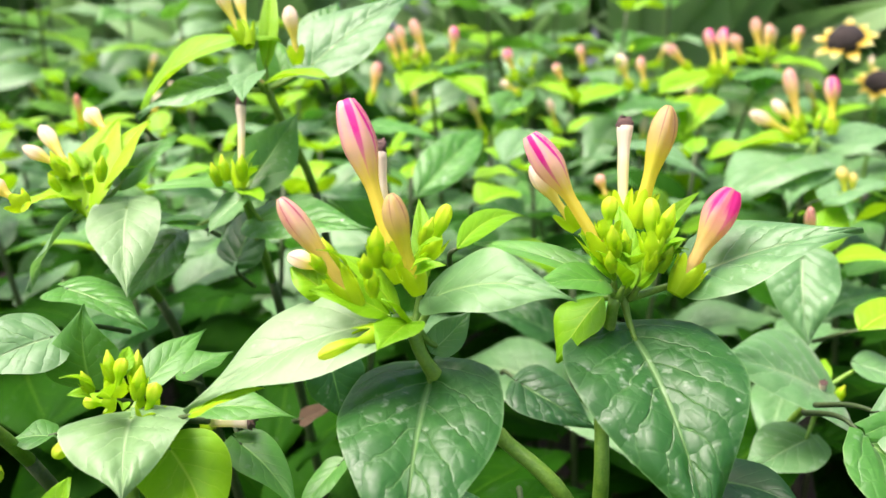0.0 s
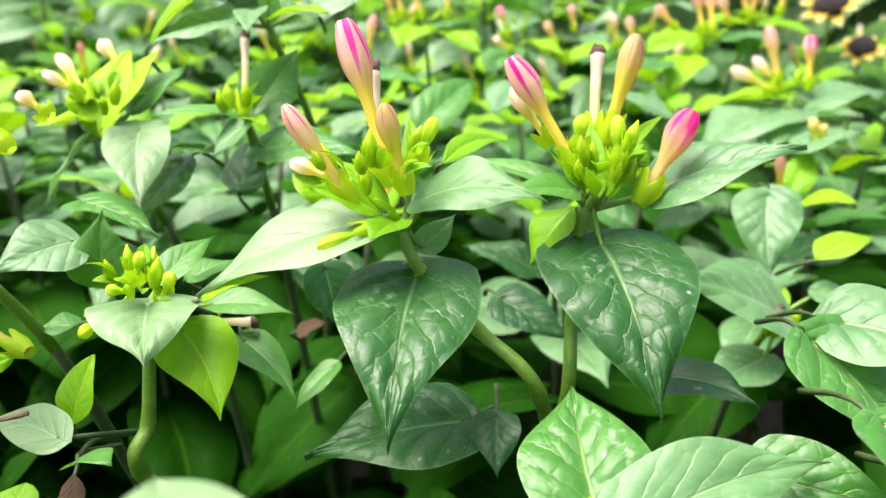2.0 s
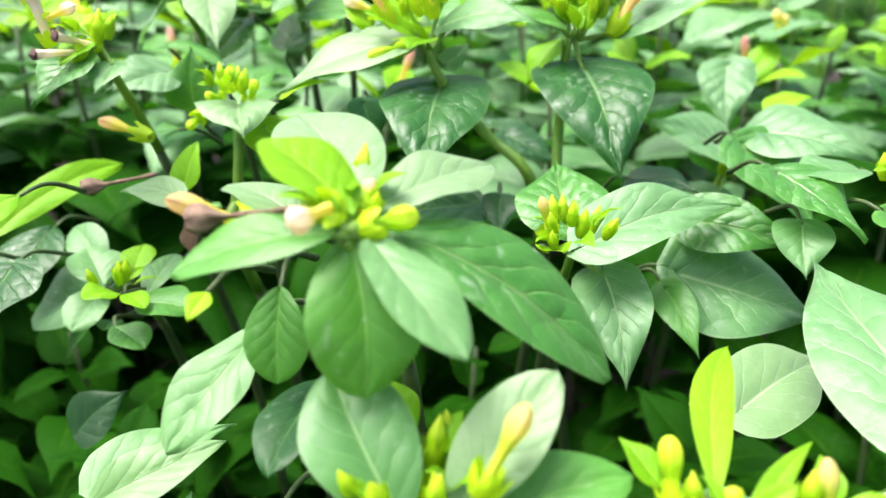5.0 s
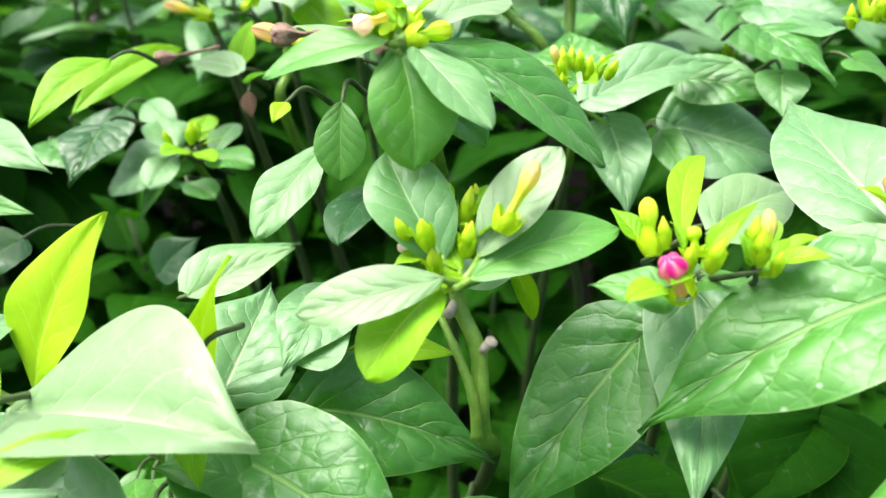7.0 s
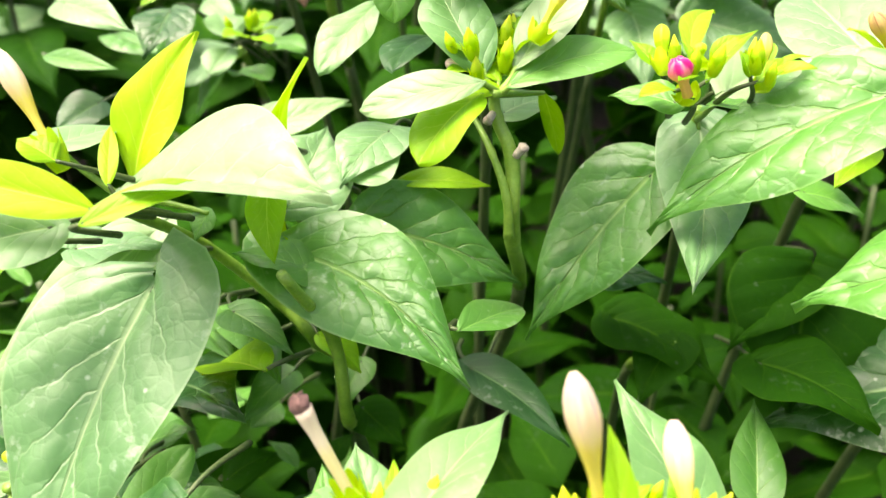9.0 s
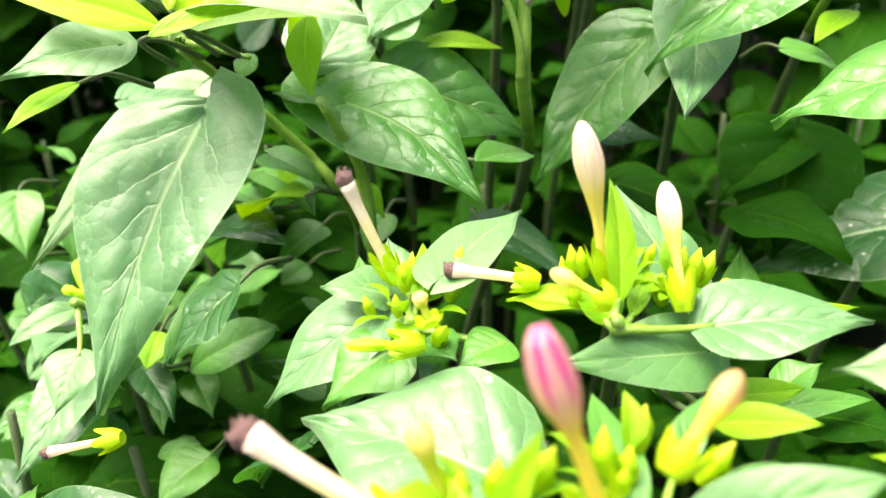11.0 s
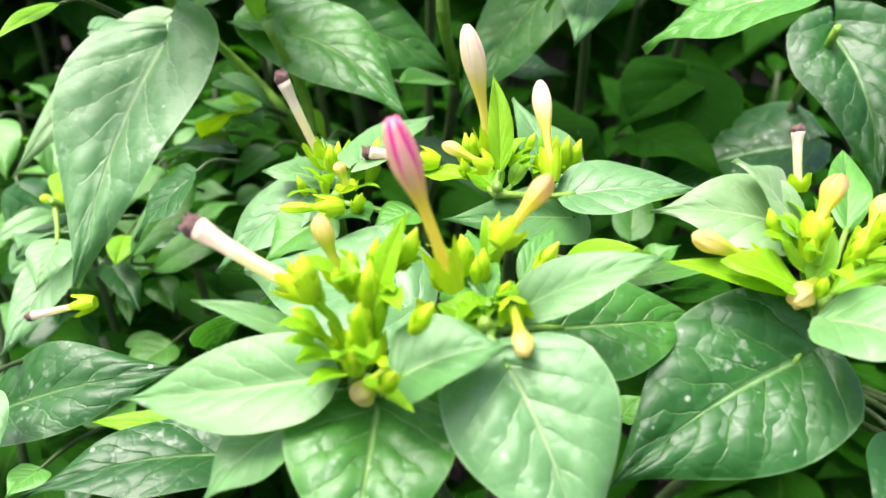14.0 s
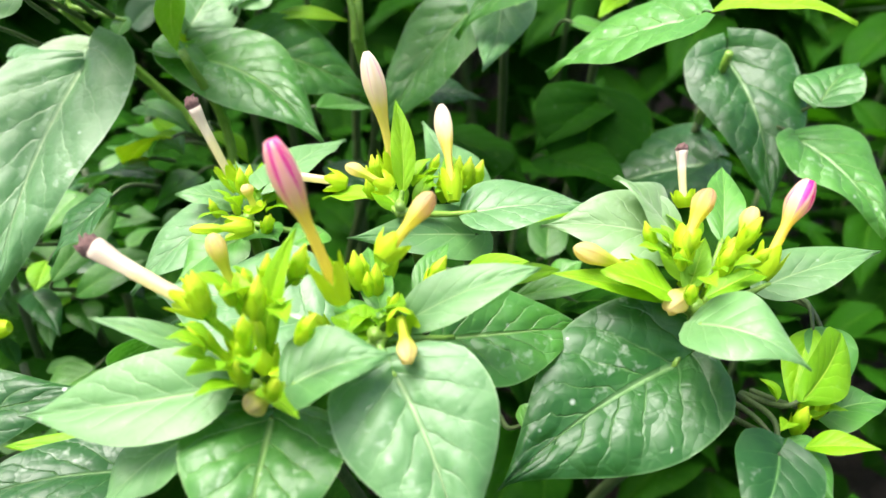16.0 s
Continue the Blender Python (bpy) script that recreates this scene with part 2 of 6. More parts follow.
# ---- building blocks ----
def mesh(name, verts, faces, material, uvs=None):
    me = bpy.data.meshes.new(name)
    me.from_pydata([tuple(v) for v in verts], [], faces)
    me.materials.append(material)
    for poly in me.polygons:
        poly.use_smooth = True
    if uvs is not None:
        layer = me.uv_layers.new(name="UVMap")
        for loop in me.loops:
            layer.data[loop.index].uv = uvs[loop.vertex_index]
    me.update()
    return me


def child(name, me, parent, m=None, label=""):
    ob = new(name, me)
    ob.parent = parent
    if m is not None:
        ob.matrix_local = m
    if label:
        tagged(ob, label)
    return ob


def grid_faces(rows, cols, wrap=False):
    out = []
    for r in range(rows - 1):
        for c in range(cols if wrap else cols - 1):
            d = (c + 1) % cols
            out.append((r * cols + c, r * cols + d, (r + 1) * cols + d, (r + 1) * cols + c))
    return out


def half_width(v, shape):
    if shape == "heart":
        f = (1 - v) ** 1.55 * (1 + 4.4 * v) / 1.335
        return f * math.sqrt(max(0.0, 1 - (1 - min(v / 0.11, 1)) ** 2)) + 0.012 * (1 - v)
    if shape == "tent":
        return max(0.0, math.sin(math.pi * min(1, v) ** 0.95)) ** 1.25 + 0.02 * (1 - v)
    if shape == "blunt":
        return max(0.0, math.sin(math.pi * min(1, v) ** 1.12)) ** 0.62 + 0.03 * (1 - v)
    return max(0.0, math.sin(math.pi * min(1, v) ** 0.82)) ** 0.9 * (1 - 0.12 * v) + 0.03 * (1 - v)


def leaf_mesh(length, width, tone, shape, sag, fold, rng, nu=15, nv=25, bend=None, lobes=0.0, droop=0.0, ear=0, back=0.12):
    """A blade lying along +y with its face to +z: heart-shaped or oval, arched, folded on the midrib, quilted and wavy at the margin; lobes curl up at the foot, the tip may droop."""
    verts, uvs = [], []
    wave, phase = rng.uniform(0.03, 0.075), rng.uniform(0, 6.3)
    freq, chance, twist = rng.uniform(7, 11), rng.uniform(-0.05, 0.05), rng.uniform(-0.25, 0.25)
    bend = chance if bend is None else bend
    for i in range(nv):
        v = i / (nv - 1)
        v = v ** 1.15
        hw = half_width(v, shape) * width / 2
        for j in range(nu):
            u = -1 + 2 * j / (nu - 1)
            a = abs(u)
            x = u * hw
            y = v * length
            if shape == "heart":
                y -= (back + 0.2 * min(lobes, 0.3)) * length * max(0.0, 1 - v / 0.3) ** 2 * a ** 1.3
                if u * ear > 0:
                    y -= 0.11 * length * max(0.0, 1 - v / 0.34) ** 1.6 * a ** 1.2
                    x *= 1 + 0.12 * max(0.0, 1 - v / 0.3)
            pillow = abs(math.sin(math.pi * (6 * v - 1.9 * a ** 0.8)))
            z = sag * length * 4 * v * (1 - v) + a * hw * math.tan(radians(fold))
            z += width * (0.038 if width > 0.028 else 0.007 if width > 0.018 else 0.002) * pillow * math.sin(math.pi * min(1, a * 1.02)) * (1 - v * 0.5)
            z -= width * 0.022 * math.exp(-((u / 0.12) ** 2))
            z += wave * width * a * a * math.sin(freq * v + phase + (1.7 if u > 0 else 0)) * (1 - 0.5 * v)
            z += twist * v * x
            z -= 0.05 * width * a ** 3
            z += lobes * width * max(0.0, 1 - v / 0.32) ** 1.5 * a ** 1.4
            z -= droop * length * max(0.0, v - 0.55) ** 2
            x += bend * length * 4 * v * (1 - v)
            verts.append((x, y, z))
            uvs.append(((u + 1) / 2, v))
    if isinstance(tone, str):
        tone = LEAF[tone + "_small" if width < 0.0235 and tone in ("dark", "mid", "pale") else tone]
    return mesh("leaf", verts, grid_faces(nv, nu), tone, uvs)


def tube_mesh(name, pts, radii, material, sides=9):
    pts = [Vector(p) for p in pts]
    verts, uvs = [], []
    side = None
    for i, p in enumerate(pts):
        d = (pts[min(i + 1, len(pts) - 1)] - pts[max(i - 1, 0)]).normalized()
        if side is None:
            side = d.orthogonal().normalized()
        side = (side - d * side.dot(d)).normalized()
        other = d.cross(side)
        for k in range(sides):
            a = 2 * math.pi * k / sides
            verts.append(p + (side * math.cos(a) + other * math.sin(a)) * radii[i])
            uvs.append((k / sides, i / (len(pts) - 1)))
    faces = grid_faces(len(pts), sides, True)
    faces.append(tuple(reversed(range(sides))))
    faces.append(tuple(range((len(pts) - 1) * sides, len(pts) * sides)))
    return mesh(name, verts, faces, material, uvs)


def curve_points(pts, per=6):
    """A smooth line through pts."""
    pts = [Vector(p) for p in pts]
    if len(pts) < 2:
        return pts
    ext = [2 * pts[0] - pts[1], *pts, 2 * pts[-1] - pts[-2]]
    out = []
    for i in range(1, len(ext) - 2):
        a, b, c, d = ext[i - 1 : i + 3]
        for s in range(per):
            t = s / per
            out.append(0.5 * (2 * b + (c - a) * t + (2 * a - 5 * b + 4 * c - d) * t * t + (3 * b - a - 3 * c + d) * t ** 3))
    return [*out, pts[-1]]


def frame_along(base, axis, up):
    """A pose at base whose y runs along axis and whose z leans to up."""
    y = axis.normalized()
    z = (up - y * up.dot(y)).normalized()
    x = y.cross(z)
    m = Matrix((x, y, z)).transposed().to_4x4()
    m.translation = base
    return m


def face_of(axis, roll):
    """The way a leaf along axis faces: up, turned by roll degrees about the axis."""
    a = axis.normalized()
    n = Vector((0, 0, 1)) - a * a.z
    if n.length < 0.2:
        n = Vector((0, -1, 0.3)) - a * Vector((0, -1, 0.3)).dot(a)
    return Matrix.Rotation(radians(roll), 3, a) @ n.normalized()


RNG = random.Random(11)


def plant(node, label, line=(), group="plants in the bed"):
    """A shoot: an Empty at its foot, with a main stem that rises to node, by way of the points of line if given."""
    node = Vector(node)
    start = [Vector(q) for q in line] or [node]
    low = start[-1]
    foot = Vector((low.x + RNG.uniform(-0.04, 0.04), low.y + RNG.uniform(0.10, 0.16), 0.0))
    p = tagged(new("flowering_plant"), label, "plant", group)
    p.location = foot
    p["node"] = tuple(node)
    mids = [*start, low.lerp(foot, 0.15) + Vector((RNG.uniform(-0.008, 0.008), 0.03, 0)), low.lerp(foot, 0.5) + Vector((RNG.uniform(-0.02, 0.02), 0.04, 0)), foot]
    line = [q - foot for q in curve_points(mids, 7)]
    n = len(line)
    radii = [0.0016 + 0.0016 * i / n + (0.0003 if i % 7 == 0 and i else 0) for i in range(n)]
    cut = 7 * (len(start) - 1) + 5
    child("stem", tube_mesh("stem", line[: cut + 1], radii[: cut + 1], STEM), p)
    # the lower stem takes the colour with shade put in
    child("stem_foot", tube_mesh("stem_foot", line[cut:], radii[cut:], STEM_SHADE), p, label="lower stem, painted shade-dark")
    return p


def local(p, q):
    return Vector(q) - p.location


def stem(p, pts):
    line = [local(p, q) for q in curve_points(pts, 7)]
    n = len(line)
    radii = [0.0008 + 0.0008 * i / n + (0.0002 if i % 7 == 0 and i else 0) for i in range(n)]
    child("stem", tube_mesh("stem", line, radii, STEM), p)


def leaf(p, base, tip, width, tone, shape, roll=0, sag=0.06, fold=10, bend=None, lobes=0.0, droop=0.0, ear=0, back=0.12):
    base, tip = Vector(base), Vector(tip)
    gap = Vector(p["node"]) - base
    if shape != "heart" and gap.length < 0.024:
        base = base + gap * 0.6
    axis = tip - base
    up = face_of(axis, roll)
    if shape != "heart":
        fold = fold + (6 if shape == "oval" else 2)
    me = leaf_mesh(axis.length, width, tone, shape, sag + RNG.uniform(-0.015, 0.02), fold, RNG, bend=bend, lobes=lobes, droop=droop, ear=ear, back=back)
    m = frame_along(base - p.location, axis, up)
    ob = child("leaf", me, p, m)
    # leaf stalk that bends back to the node, or down into the foliage
    node = Vector(p["node"])
    gap = node - base
    start = m @ Vector((0, axis.length * 0.04, sag * axis.length * 0.12 - width * 0.02))
    here = base - p.location
    if gap.length < 0.028:
        line = [start, here + gap * 0.4 - up * 0.002, node - p.location - up * 0.003]
    else:
        line = [start, here - axis.normalized() * 0.006 + Vector((0, 0.008, -0.003)), here - axis.normalized() * 0.008 + Vector((0, 0.03, -0.016))]
    far = gap.length >= 0.028
    line = curve_points(line, 5)
    n = len(line)
    stalk = tube_mesh("leaf_stalk", [m.inverted() @ q for q in line], [(0.0005 if far else 0.0007) + 0.0006 * i / n for i in range(n)], STEM_SHADE if far else STEM, 7)
    child("leaf_stalk", stalk, ob)
    return ob


def lathe(name, length, profile, material, lobes=0, depth=0.0, bend=0.0, sides=20, rows=22, ragged=0.0, rng=None):
    """A turned body along +y; profile(v) is its radius; lobes pleat it near the top."""
    verts, uvs = [], []
    for i in range(rows):
        v = i / (rows - 1)
        r = profile(v)
        for k in range(sides):
            a = 2 * math.pi * k / sides
            pleat = 1 + depth * math.cos(lobes * a + 2.2 * v) * max(0.0, v - 0.35) if lobes else 1
            rr = r * pleat
            jit = rng.uniform(-ragged, ragged) * max(0, v - 0.3) if ragged else 0
            verts.append((rr * math.cos(a) + bend * length * v * v + jit, v * length + jit, rr * math.sin(a)))
            uvs.append((k / sides, v))
    faces = grid_faces(rows, sides, True)
    faces.append(tuple(range((rows - 1) * sides, rows * sides)))
    faces.append(tuple(reversed(range(sides))))
    return mesh(name, verts, faces, material, uvs)


def cup_mesh(height, radius, rng):
    """The green five-lobed cup that holds a flower."""
    verts, uvs, sides, rows = [], [], 30, 9
    for i in range(rows):
        v = i / (rows - 1)
        for k in range(sides):
            a = 2 * math.pi * k / sides
            lobe = abs(math.cos(2.5 * a))
            r = radius * (0.55 + 0.45 * math.sin(min(1, v * 1.6) * math.pi / 2)) * (1 + (0.26 * lobe - 0.10) * v ** 3) * (1 + 0.05 * math.cos(10 * a) * (1 - v))
            y = height * v * (1 if v < 0.45 else 1 - (v - 0.45) * 0.95 * (1 - lobe))
            verts.append((r * math.cos(a), y, r * math.sin(a)))
            uvs.append((k / sides * 5 % 1, v))
    return mesh("involucre", verts, grid_faces(rows, sides, True), SEPAL, uvs)


def smooth(a, b, x):
    t = min(1, max(0, (x - a) / (b - a)))
    return t * t * (3 - 2 * t)


def flower_bud(p, base, tip, radius, colour, opening=0.0):
    base, tip = Vector(base), Vector(tip)
    axis = tip - base
    length = axis.length
    short = colour == "green"
    radius *= 0.88
    wide = 0.42 if short else 0.58

    def profile(v):
        neck = 0.55 if short else 0.40 if colour in ("rose_pink", "magenta", "cream_white") else 0.5
        r = radius * (neck + (1 - neck) * smooth(0.30 if short else 0.46 if colour == "rose_pink" else 0.34, wide + 0.2, v)) * (1.0 - 0.08 * smooth(0.0, 0.3, v))
        top = 0.70
        if v > top:
            w = (v - top) / (1 - top)
            blunt = 0.86 if colour in ("rose_pink", "magenta") else 0.95
            r *= max(0.22 + 0.35 * opening, (1 - (w * (blunt - 0.15 * opening)) ** 2.3) ** 0.62)
        return r

    me = lathe("flower_bud", length, profile, PETAL[colour], 5, 0.32 + 0.25 * opening, RNG.uniform(-0.05, 0.05))
    m = frame_along(base - p.location, axis, Vector((RNG.uniform(-1, 1), -1, 0.3)))
    ob = child("flower_bud", me, p, m, colour.replace("_", " ") + " flower bud")
    if opening:
        for i in range(5):
            a = 2 * math.pi * i / 5
            lobe = leaf_mesh(length * 0.26, radius * 1.0, PETAL[colour], "oval", 0.12, 25, RNG, 7, 9)
            for lp in lobe.uv_layers[0].data:
                lp.uv = (lp.uv[0] * 0.2, 0.85 + 0.15 * lp.uv[1])
            at = Vector((math.cos(a) * radius * 0.62, length * 0.78, math.sin(a) * radius * 0.62))
            lean = Vector((math.cos(a) * 0.22, 1, math.sin(a) * 0.22))
            child("petal", lobe, ob, frame_along(at, lean, Vector((math.cos(a), 0, math.sin(a)))))
    cup = cup_mesh(min(0.0110, length * (0.55 if short else 0.36)), max(0.0034, radius * (1.05 if short else 0.88)), RNG)
    child("involucre", cup, ob, pose(0, -0.002, 0))
    return ob


def withered_flower(p, base, tip, radius):
    base, tip = Vector(base), Vector(tip)
    axis = tip - base
    length = axis.length * 0.90

    def profile(v):
        return radius * (0.48 + 0.18 * v + 0.20 * smooth(0.75, 1.0, v))

    me = lathe("withered_flower", length, profile, PETAL["withered"], 5, 0.08, RNG.uniform(-0.08, 0.08), 14, 16)
    m = frame_along(base - p.location, axis, Vector((0.2, -1, 0.3)))
    ob = child("withered_flower", me, p, m, "cream tube with a shrivelled brown tip")
    x_end = me.vertices[15 * 14].co.x - profile(1.0)
    top = lathe("withered_tip", axis.length * 0.15, lambda v: radius * (0.55 + 0.32 * math.sin(math.pi * min(1, v * 0.75 + 0.12))) * (1 if v < 0.8 else 0.8), WITHER, 7, 0.5, 0, 16, 9, radius * 0.45, RNG)
    child("withered_tip", top, ob, pose(x_end, length * 0.95, 0), "crumpled dark brown petals")
    child("involucre", cup_mesh(min(0.012, length * 0.36), max(0.0034, radius * 1.0), RNG), ob, pose(0, -0.002, 0))
    return ob


def stub(p, base, tip, radius):
    """The pale scar left on a stem where a side shoot broke off."""
    base, tip = Vector(base), Vector(tip)
    m = frame_along(base - p.location, tip - base, Vector((0.2, -0.3, 1)))
    me = lathe("broken_stub", (tip - base).length, lambda v: radius * (1.0 + 0.25 * smooth(0.6, 0.8, v)) * (1 if v < 0.95 else 0.6), SCAR, 5, 0.3, 0, 10, 8, radius * 0.15, RNG)
    return child("broken_stub", me, p, m, "pale scar of a broken side shoot")


def dry_stalk(p, base, tip, radius):
    base, tip = Vector(base), Vector(tip)
    axis = tip - base
    m = frame_along(base - p.location, axis, Vector((0.2, -0.3, 1)))
    me = lathe("dry_stalk", axis.length, lambda v: radius * (0.28 + 0.06 * math.sin(v * 17) + 0.75 * smooth(0.62, 0.88, v)) * (1 if v < 0.95 else 0.75), DRY, 5, 0.5, 0.03, 14, 20, radius * 0.2, RNG)
    return child("dry_stalk", me, p, m, "dried brown flower stalk")


def green_cluster(p, centre, count, spread):
    """Small unopened green buds crowded at the head of a shoot, each in its cup."""
    c = Vector(centre)
    for i in range(count):
        d = Vector((RNG.uniform(-1, 1), RNG.uniform(-1, 1), RNG.uniform(-0.15, 0.75))) * spread * 0.8
        up = Vector((d.x * 40, d.y * 40, 1.0)).normalized()
        size = RNG.uniform(0.0060, 0.0098)
        me = lathe("green_bud", size, lambda v: size * 0.21 * (0.55 + 0.45 * smooth(0.1, 0.5, v)) * max(0.12, 1 - max(0.0, (v - 0.45) / 0.55) ** 1.7), PETAL["green"], 5, 0.25, 0.05, 10, 10)
        m = frame_along(c + d - p.location, up, Vector((RNG.uniform(-1, 1), -1, 0.2)))
        ob = child("green_bud", me, p, m)
        child("involucre", cup_mesh(size * 0.72, size * 0.24, RNG), ob, pose(0, -size * 0.1, 0))
    for i in range(count + 1):
        a = RNG.uniform(0, 6.28)
        d = Vector((math.cos(a), math.sin(a), RNG.uniform(0.1, 0.9)))
        size = RNG.uniform(0.006, 0.0115)
        me = leaf_mesh(size, size * RNG.uniform(0.42, 0.62), "young", "oval", 0.12, 22, RNG, 7, 10)
        child("bract", me, p, frame_along(c + d * spread * 0.5 - p.location, d, face_of(d, RNG.uniform(-30, 30))))


# ---- ground ----
verts = []
gx = [-60, -20, -6, -2] + [-1.2 + 0.1 * i for i in range(25)] + [2, 6, 20, 60]
gy = [-60, -20, -6, -2] + [-1.0 + 0.1 * i for i in range(31)] + [3, 6, 20, 60]
for yy in gy:
    for xx in gx:
        near = max(abs(xx), abs(yy - 0.5)) < 2.2
        verts.append((xx, yy, noise.noise((xx * 6, yy * 6, 0)) * 0.015 - 0.01 if near else -0.02))
ground = new("ground", mesh("ground", verts, grid_faces(len(gy), len(gx)), SOIL))
tagged(ground, "dark bare garden soil under the plants", "ground", kind="structure")


# ---- the plants close to the camera ----


# flowering shoot with rose-pink buds above large heart-shaped leaves
p = plant((-0.0071, 0.1897, 0.5380), "flowering shoot with rose-pink buds above large heart-shaped leaves", [(-0.0091, 0.1895, 0.5388), (-0.0024, 0.1894, 0.5234), (0.0148, 0.1961, 0.5012), (0.0346, 0.1920, 0.4811)])
leaf(p, (-0.0031, 0.1904, 0.5218), (-0.0046, 0.1328, 0.4999), 0.0399, "dark", "heart", sag=0.1, fold=8)
leaf(p, (-0.0165, 0.1862, 0.5395), (-0.0633, 0.1708, 0.5211), 0.0276, "pale_sheen", "heart", roll=-22, sag=0.08)
leaf(p, (-0.0021, 0.1923, 0.5440), (0.0334, 0.1820, 0.5477), 0.0207, "pale", "heart", roll=25, sag=0.1)
leaf(p, (0.0021, 0.2216, 0.5471), (0.0221, 0.2648, 0.5447), 0.0098, "young", "oval", roll=20)
leaf(p, (-0.0300, 0.1961, 0.5418), (-0.0410, 0.1979, 0.5494), 0.0121, "young", "oval", roll=-30)
leaf(p, (-0.0210, 0.1818, 0.5445), (-0.0309, 0.1780, 0.5511), 0.0117, "young", "oval", roll=-30)
leaf(p, (-0.0039, 0.2029, 0.5556), (-0.0082, 0.2160, 0.5638), 0.0064, "young", "oval")
leaf(p, (-0.0126, 0.1806, 0.5391), (-0.0141, 0.1832, 0.5471), 0.0098, "young", "oval")
leaf(p, (-0.0084, 0.1818, 0.5417), (-0.0136, 0.1700, 0.5395), 0.0131, "young", "oval")
leaf(p, (-0.0163, 0.1863, 0.5412), (-0.0282, 0.1954, 0.5547), 0.0094, "young", "oval")
leaf(p, (-0.0022, 0.1936, 0.5286), (0.0072, 0.2024, 0.5365), 0.0092, "pale", "heart", roll=40)
flower_bud(p, (-0.0108, 0.1928, 0.5496), (-0.0257, 0.2054, 0.5922), 0.0055, "rose_pink")
withered_flower(p, (-0.0164, 0.2029, 0.5491), (-0.0178, 0.2176, 0.5794), 0.0028)
flower_bud(p, (-0.0210, 0.1825, 0.5465), (-0.0383, 0.1847, 0.5721), 0.0037, "blush")
flower_bud(p, (-0.0057, 0.1847, 0.5496), (-0.0126, 0.1868, 0.5723), 0.0038, "tan")
flower_bud(p, (-0.0040, 0.1990, 0.5537), (0.0013, 0.2016, 0.5659), 0.0025, "green")
flower_bud(p, (-0.0274, 0.1963, 0.5478), (-0.0415, 0.1990, 0.5526), 0.0030, "cream_white")
flower_bud(p, (-0.0140, 0.1804, 0.5389), (-0.0286, 0.1728, 0.5355), 0.0025, "green")
green_cluster(p, (-0.0141, 0.1841, 0.5497), 7, 0.017)

# flowering shoot with magenta buds and one withered cream flower
p = plant((0.0489, 0.2096, 0.5396), "flowering shoot with magenta buds and one withered cream flower", [(0.0460, 0.2081, 0.5380), (0.0449, 0.2094, 0.5238), (0.0446, 0.2083, 0.4992), (0.0442, 0.2038, 0.4713)])
leaf(p, (0.0517, 0.2080, 0.5273), (0.0647, 0.1563, 0.4973), 0.0457, "dark", "heart", roll=5, sag=0.1, fold=8)
leaf(p, (0.0687, 0.2199, 0.5405), (0.1096, 0.2104, 0.5581), 0.0302, "pale", "heart", roll=22, sag=0.04)
leaf(p, (0.0421, 0.2056, 0.5439), (0.0215, 0.1941, 0.5460), 0.0125, "mid", "heart", roll=-20)
leaf(p, (0.0348, 0.2161, 0.5330), (0.0302, 0.2039, 0.5203), 0.0176, "young", "oval")
leaf(p, (0.0576, 0.2176, 0.5538), (0.0722, 0.2323, 0.5621), 0.0056, "young", "oval", roll=20)
leaf(p, (0.0345, 0.2182, 0.5451), (0.0062, 0.2368, 0.5440), 0.0110, "mid", "oval", roll=-15)
leaf(p, (0.0773, 0.2100, 0.4797), (0.1021, 0.1935, 0.4801), 0.0199, "dark", "heart", roll=15)
leaf(p, (0.0425, 0.2104, 0.5454), (0.0365, 0.2161, 0.5541), 0.0120, "young", "oval")
leaf(p, (0.0553, 0.2037, 0.5447), (0.0644, 0.2128, 0.5537), 0.0085, "young", "oval")
leaf(p, (0.0478, 0.2031, 0.5448), (0.0399, 0.2024, 0.5537), 0.0125, "young", "oval")
leaf(p, (0.0518, 0.2001, 0.5444), (0.0478, 0.2224, 0.5606), 0.0074, "young", "oval")
leaf(p, (0.0583, 0.2034, 0.5432), (0.0542, 0.2102, 0.5545), 0.0098, "young", "oval")
flower_bud(p, (0.0433, 0.2117, 0.5490), (0.0228, 0.2172, 0.5816), 0.0050, "rose_pink")
flower_bud(p, (0.0352, 0.2216, 0.5550), (0.0225, 0.2261, 0.5706), 0.0035, "cream_white")
withered_flower(p, (0.0493, 0.2232, 0.5563), (0.0489, 0.2376, 0.5826), 0.0028)
flower_bud(p, (0.0527, 0.2193, 0.5566), (0.0609, 0.2295, 0.5871), 0.0046, "tan")
flower_bud(p, (0.0634, 0.2102, 0.5404), (0.0787, 0.2200, 0.5650), 0.0056, "magenta")
flower_bud(p, (0.0437, 0.2118, 0.5555), (0.0441, 0.2152, 0.5649), 0.0026, "green")
flower_bud(p, (0.0549, 0.2061, 0.5518), (0.0543, 0.2109, 0.5657), 0.0027, "green")
green_cluster(p, (0.0503, 0.2062, 0.5469), 7, 0.015)

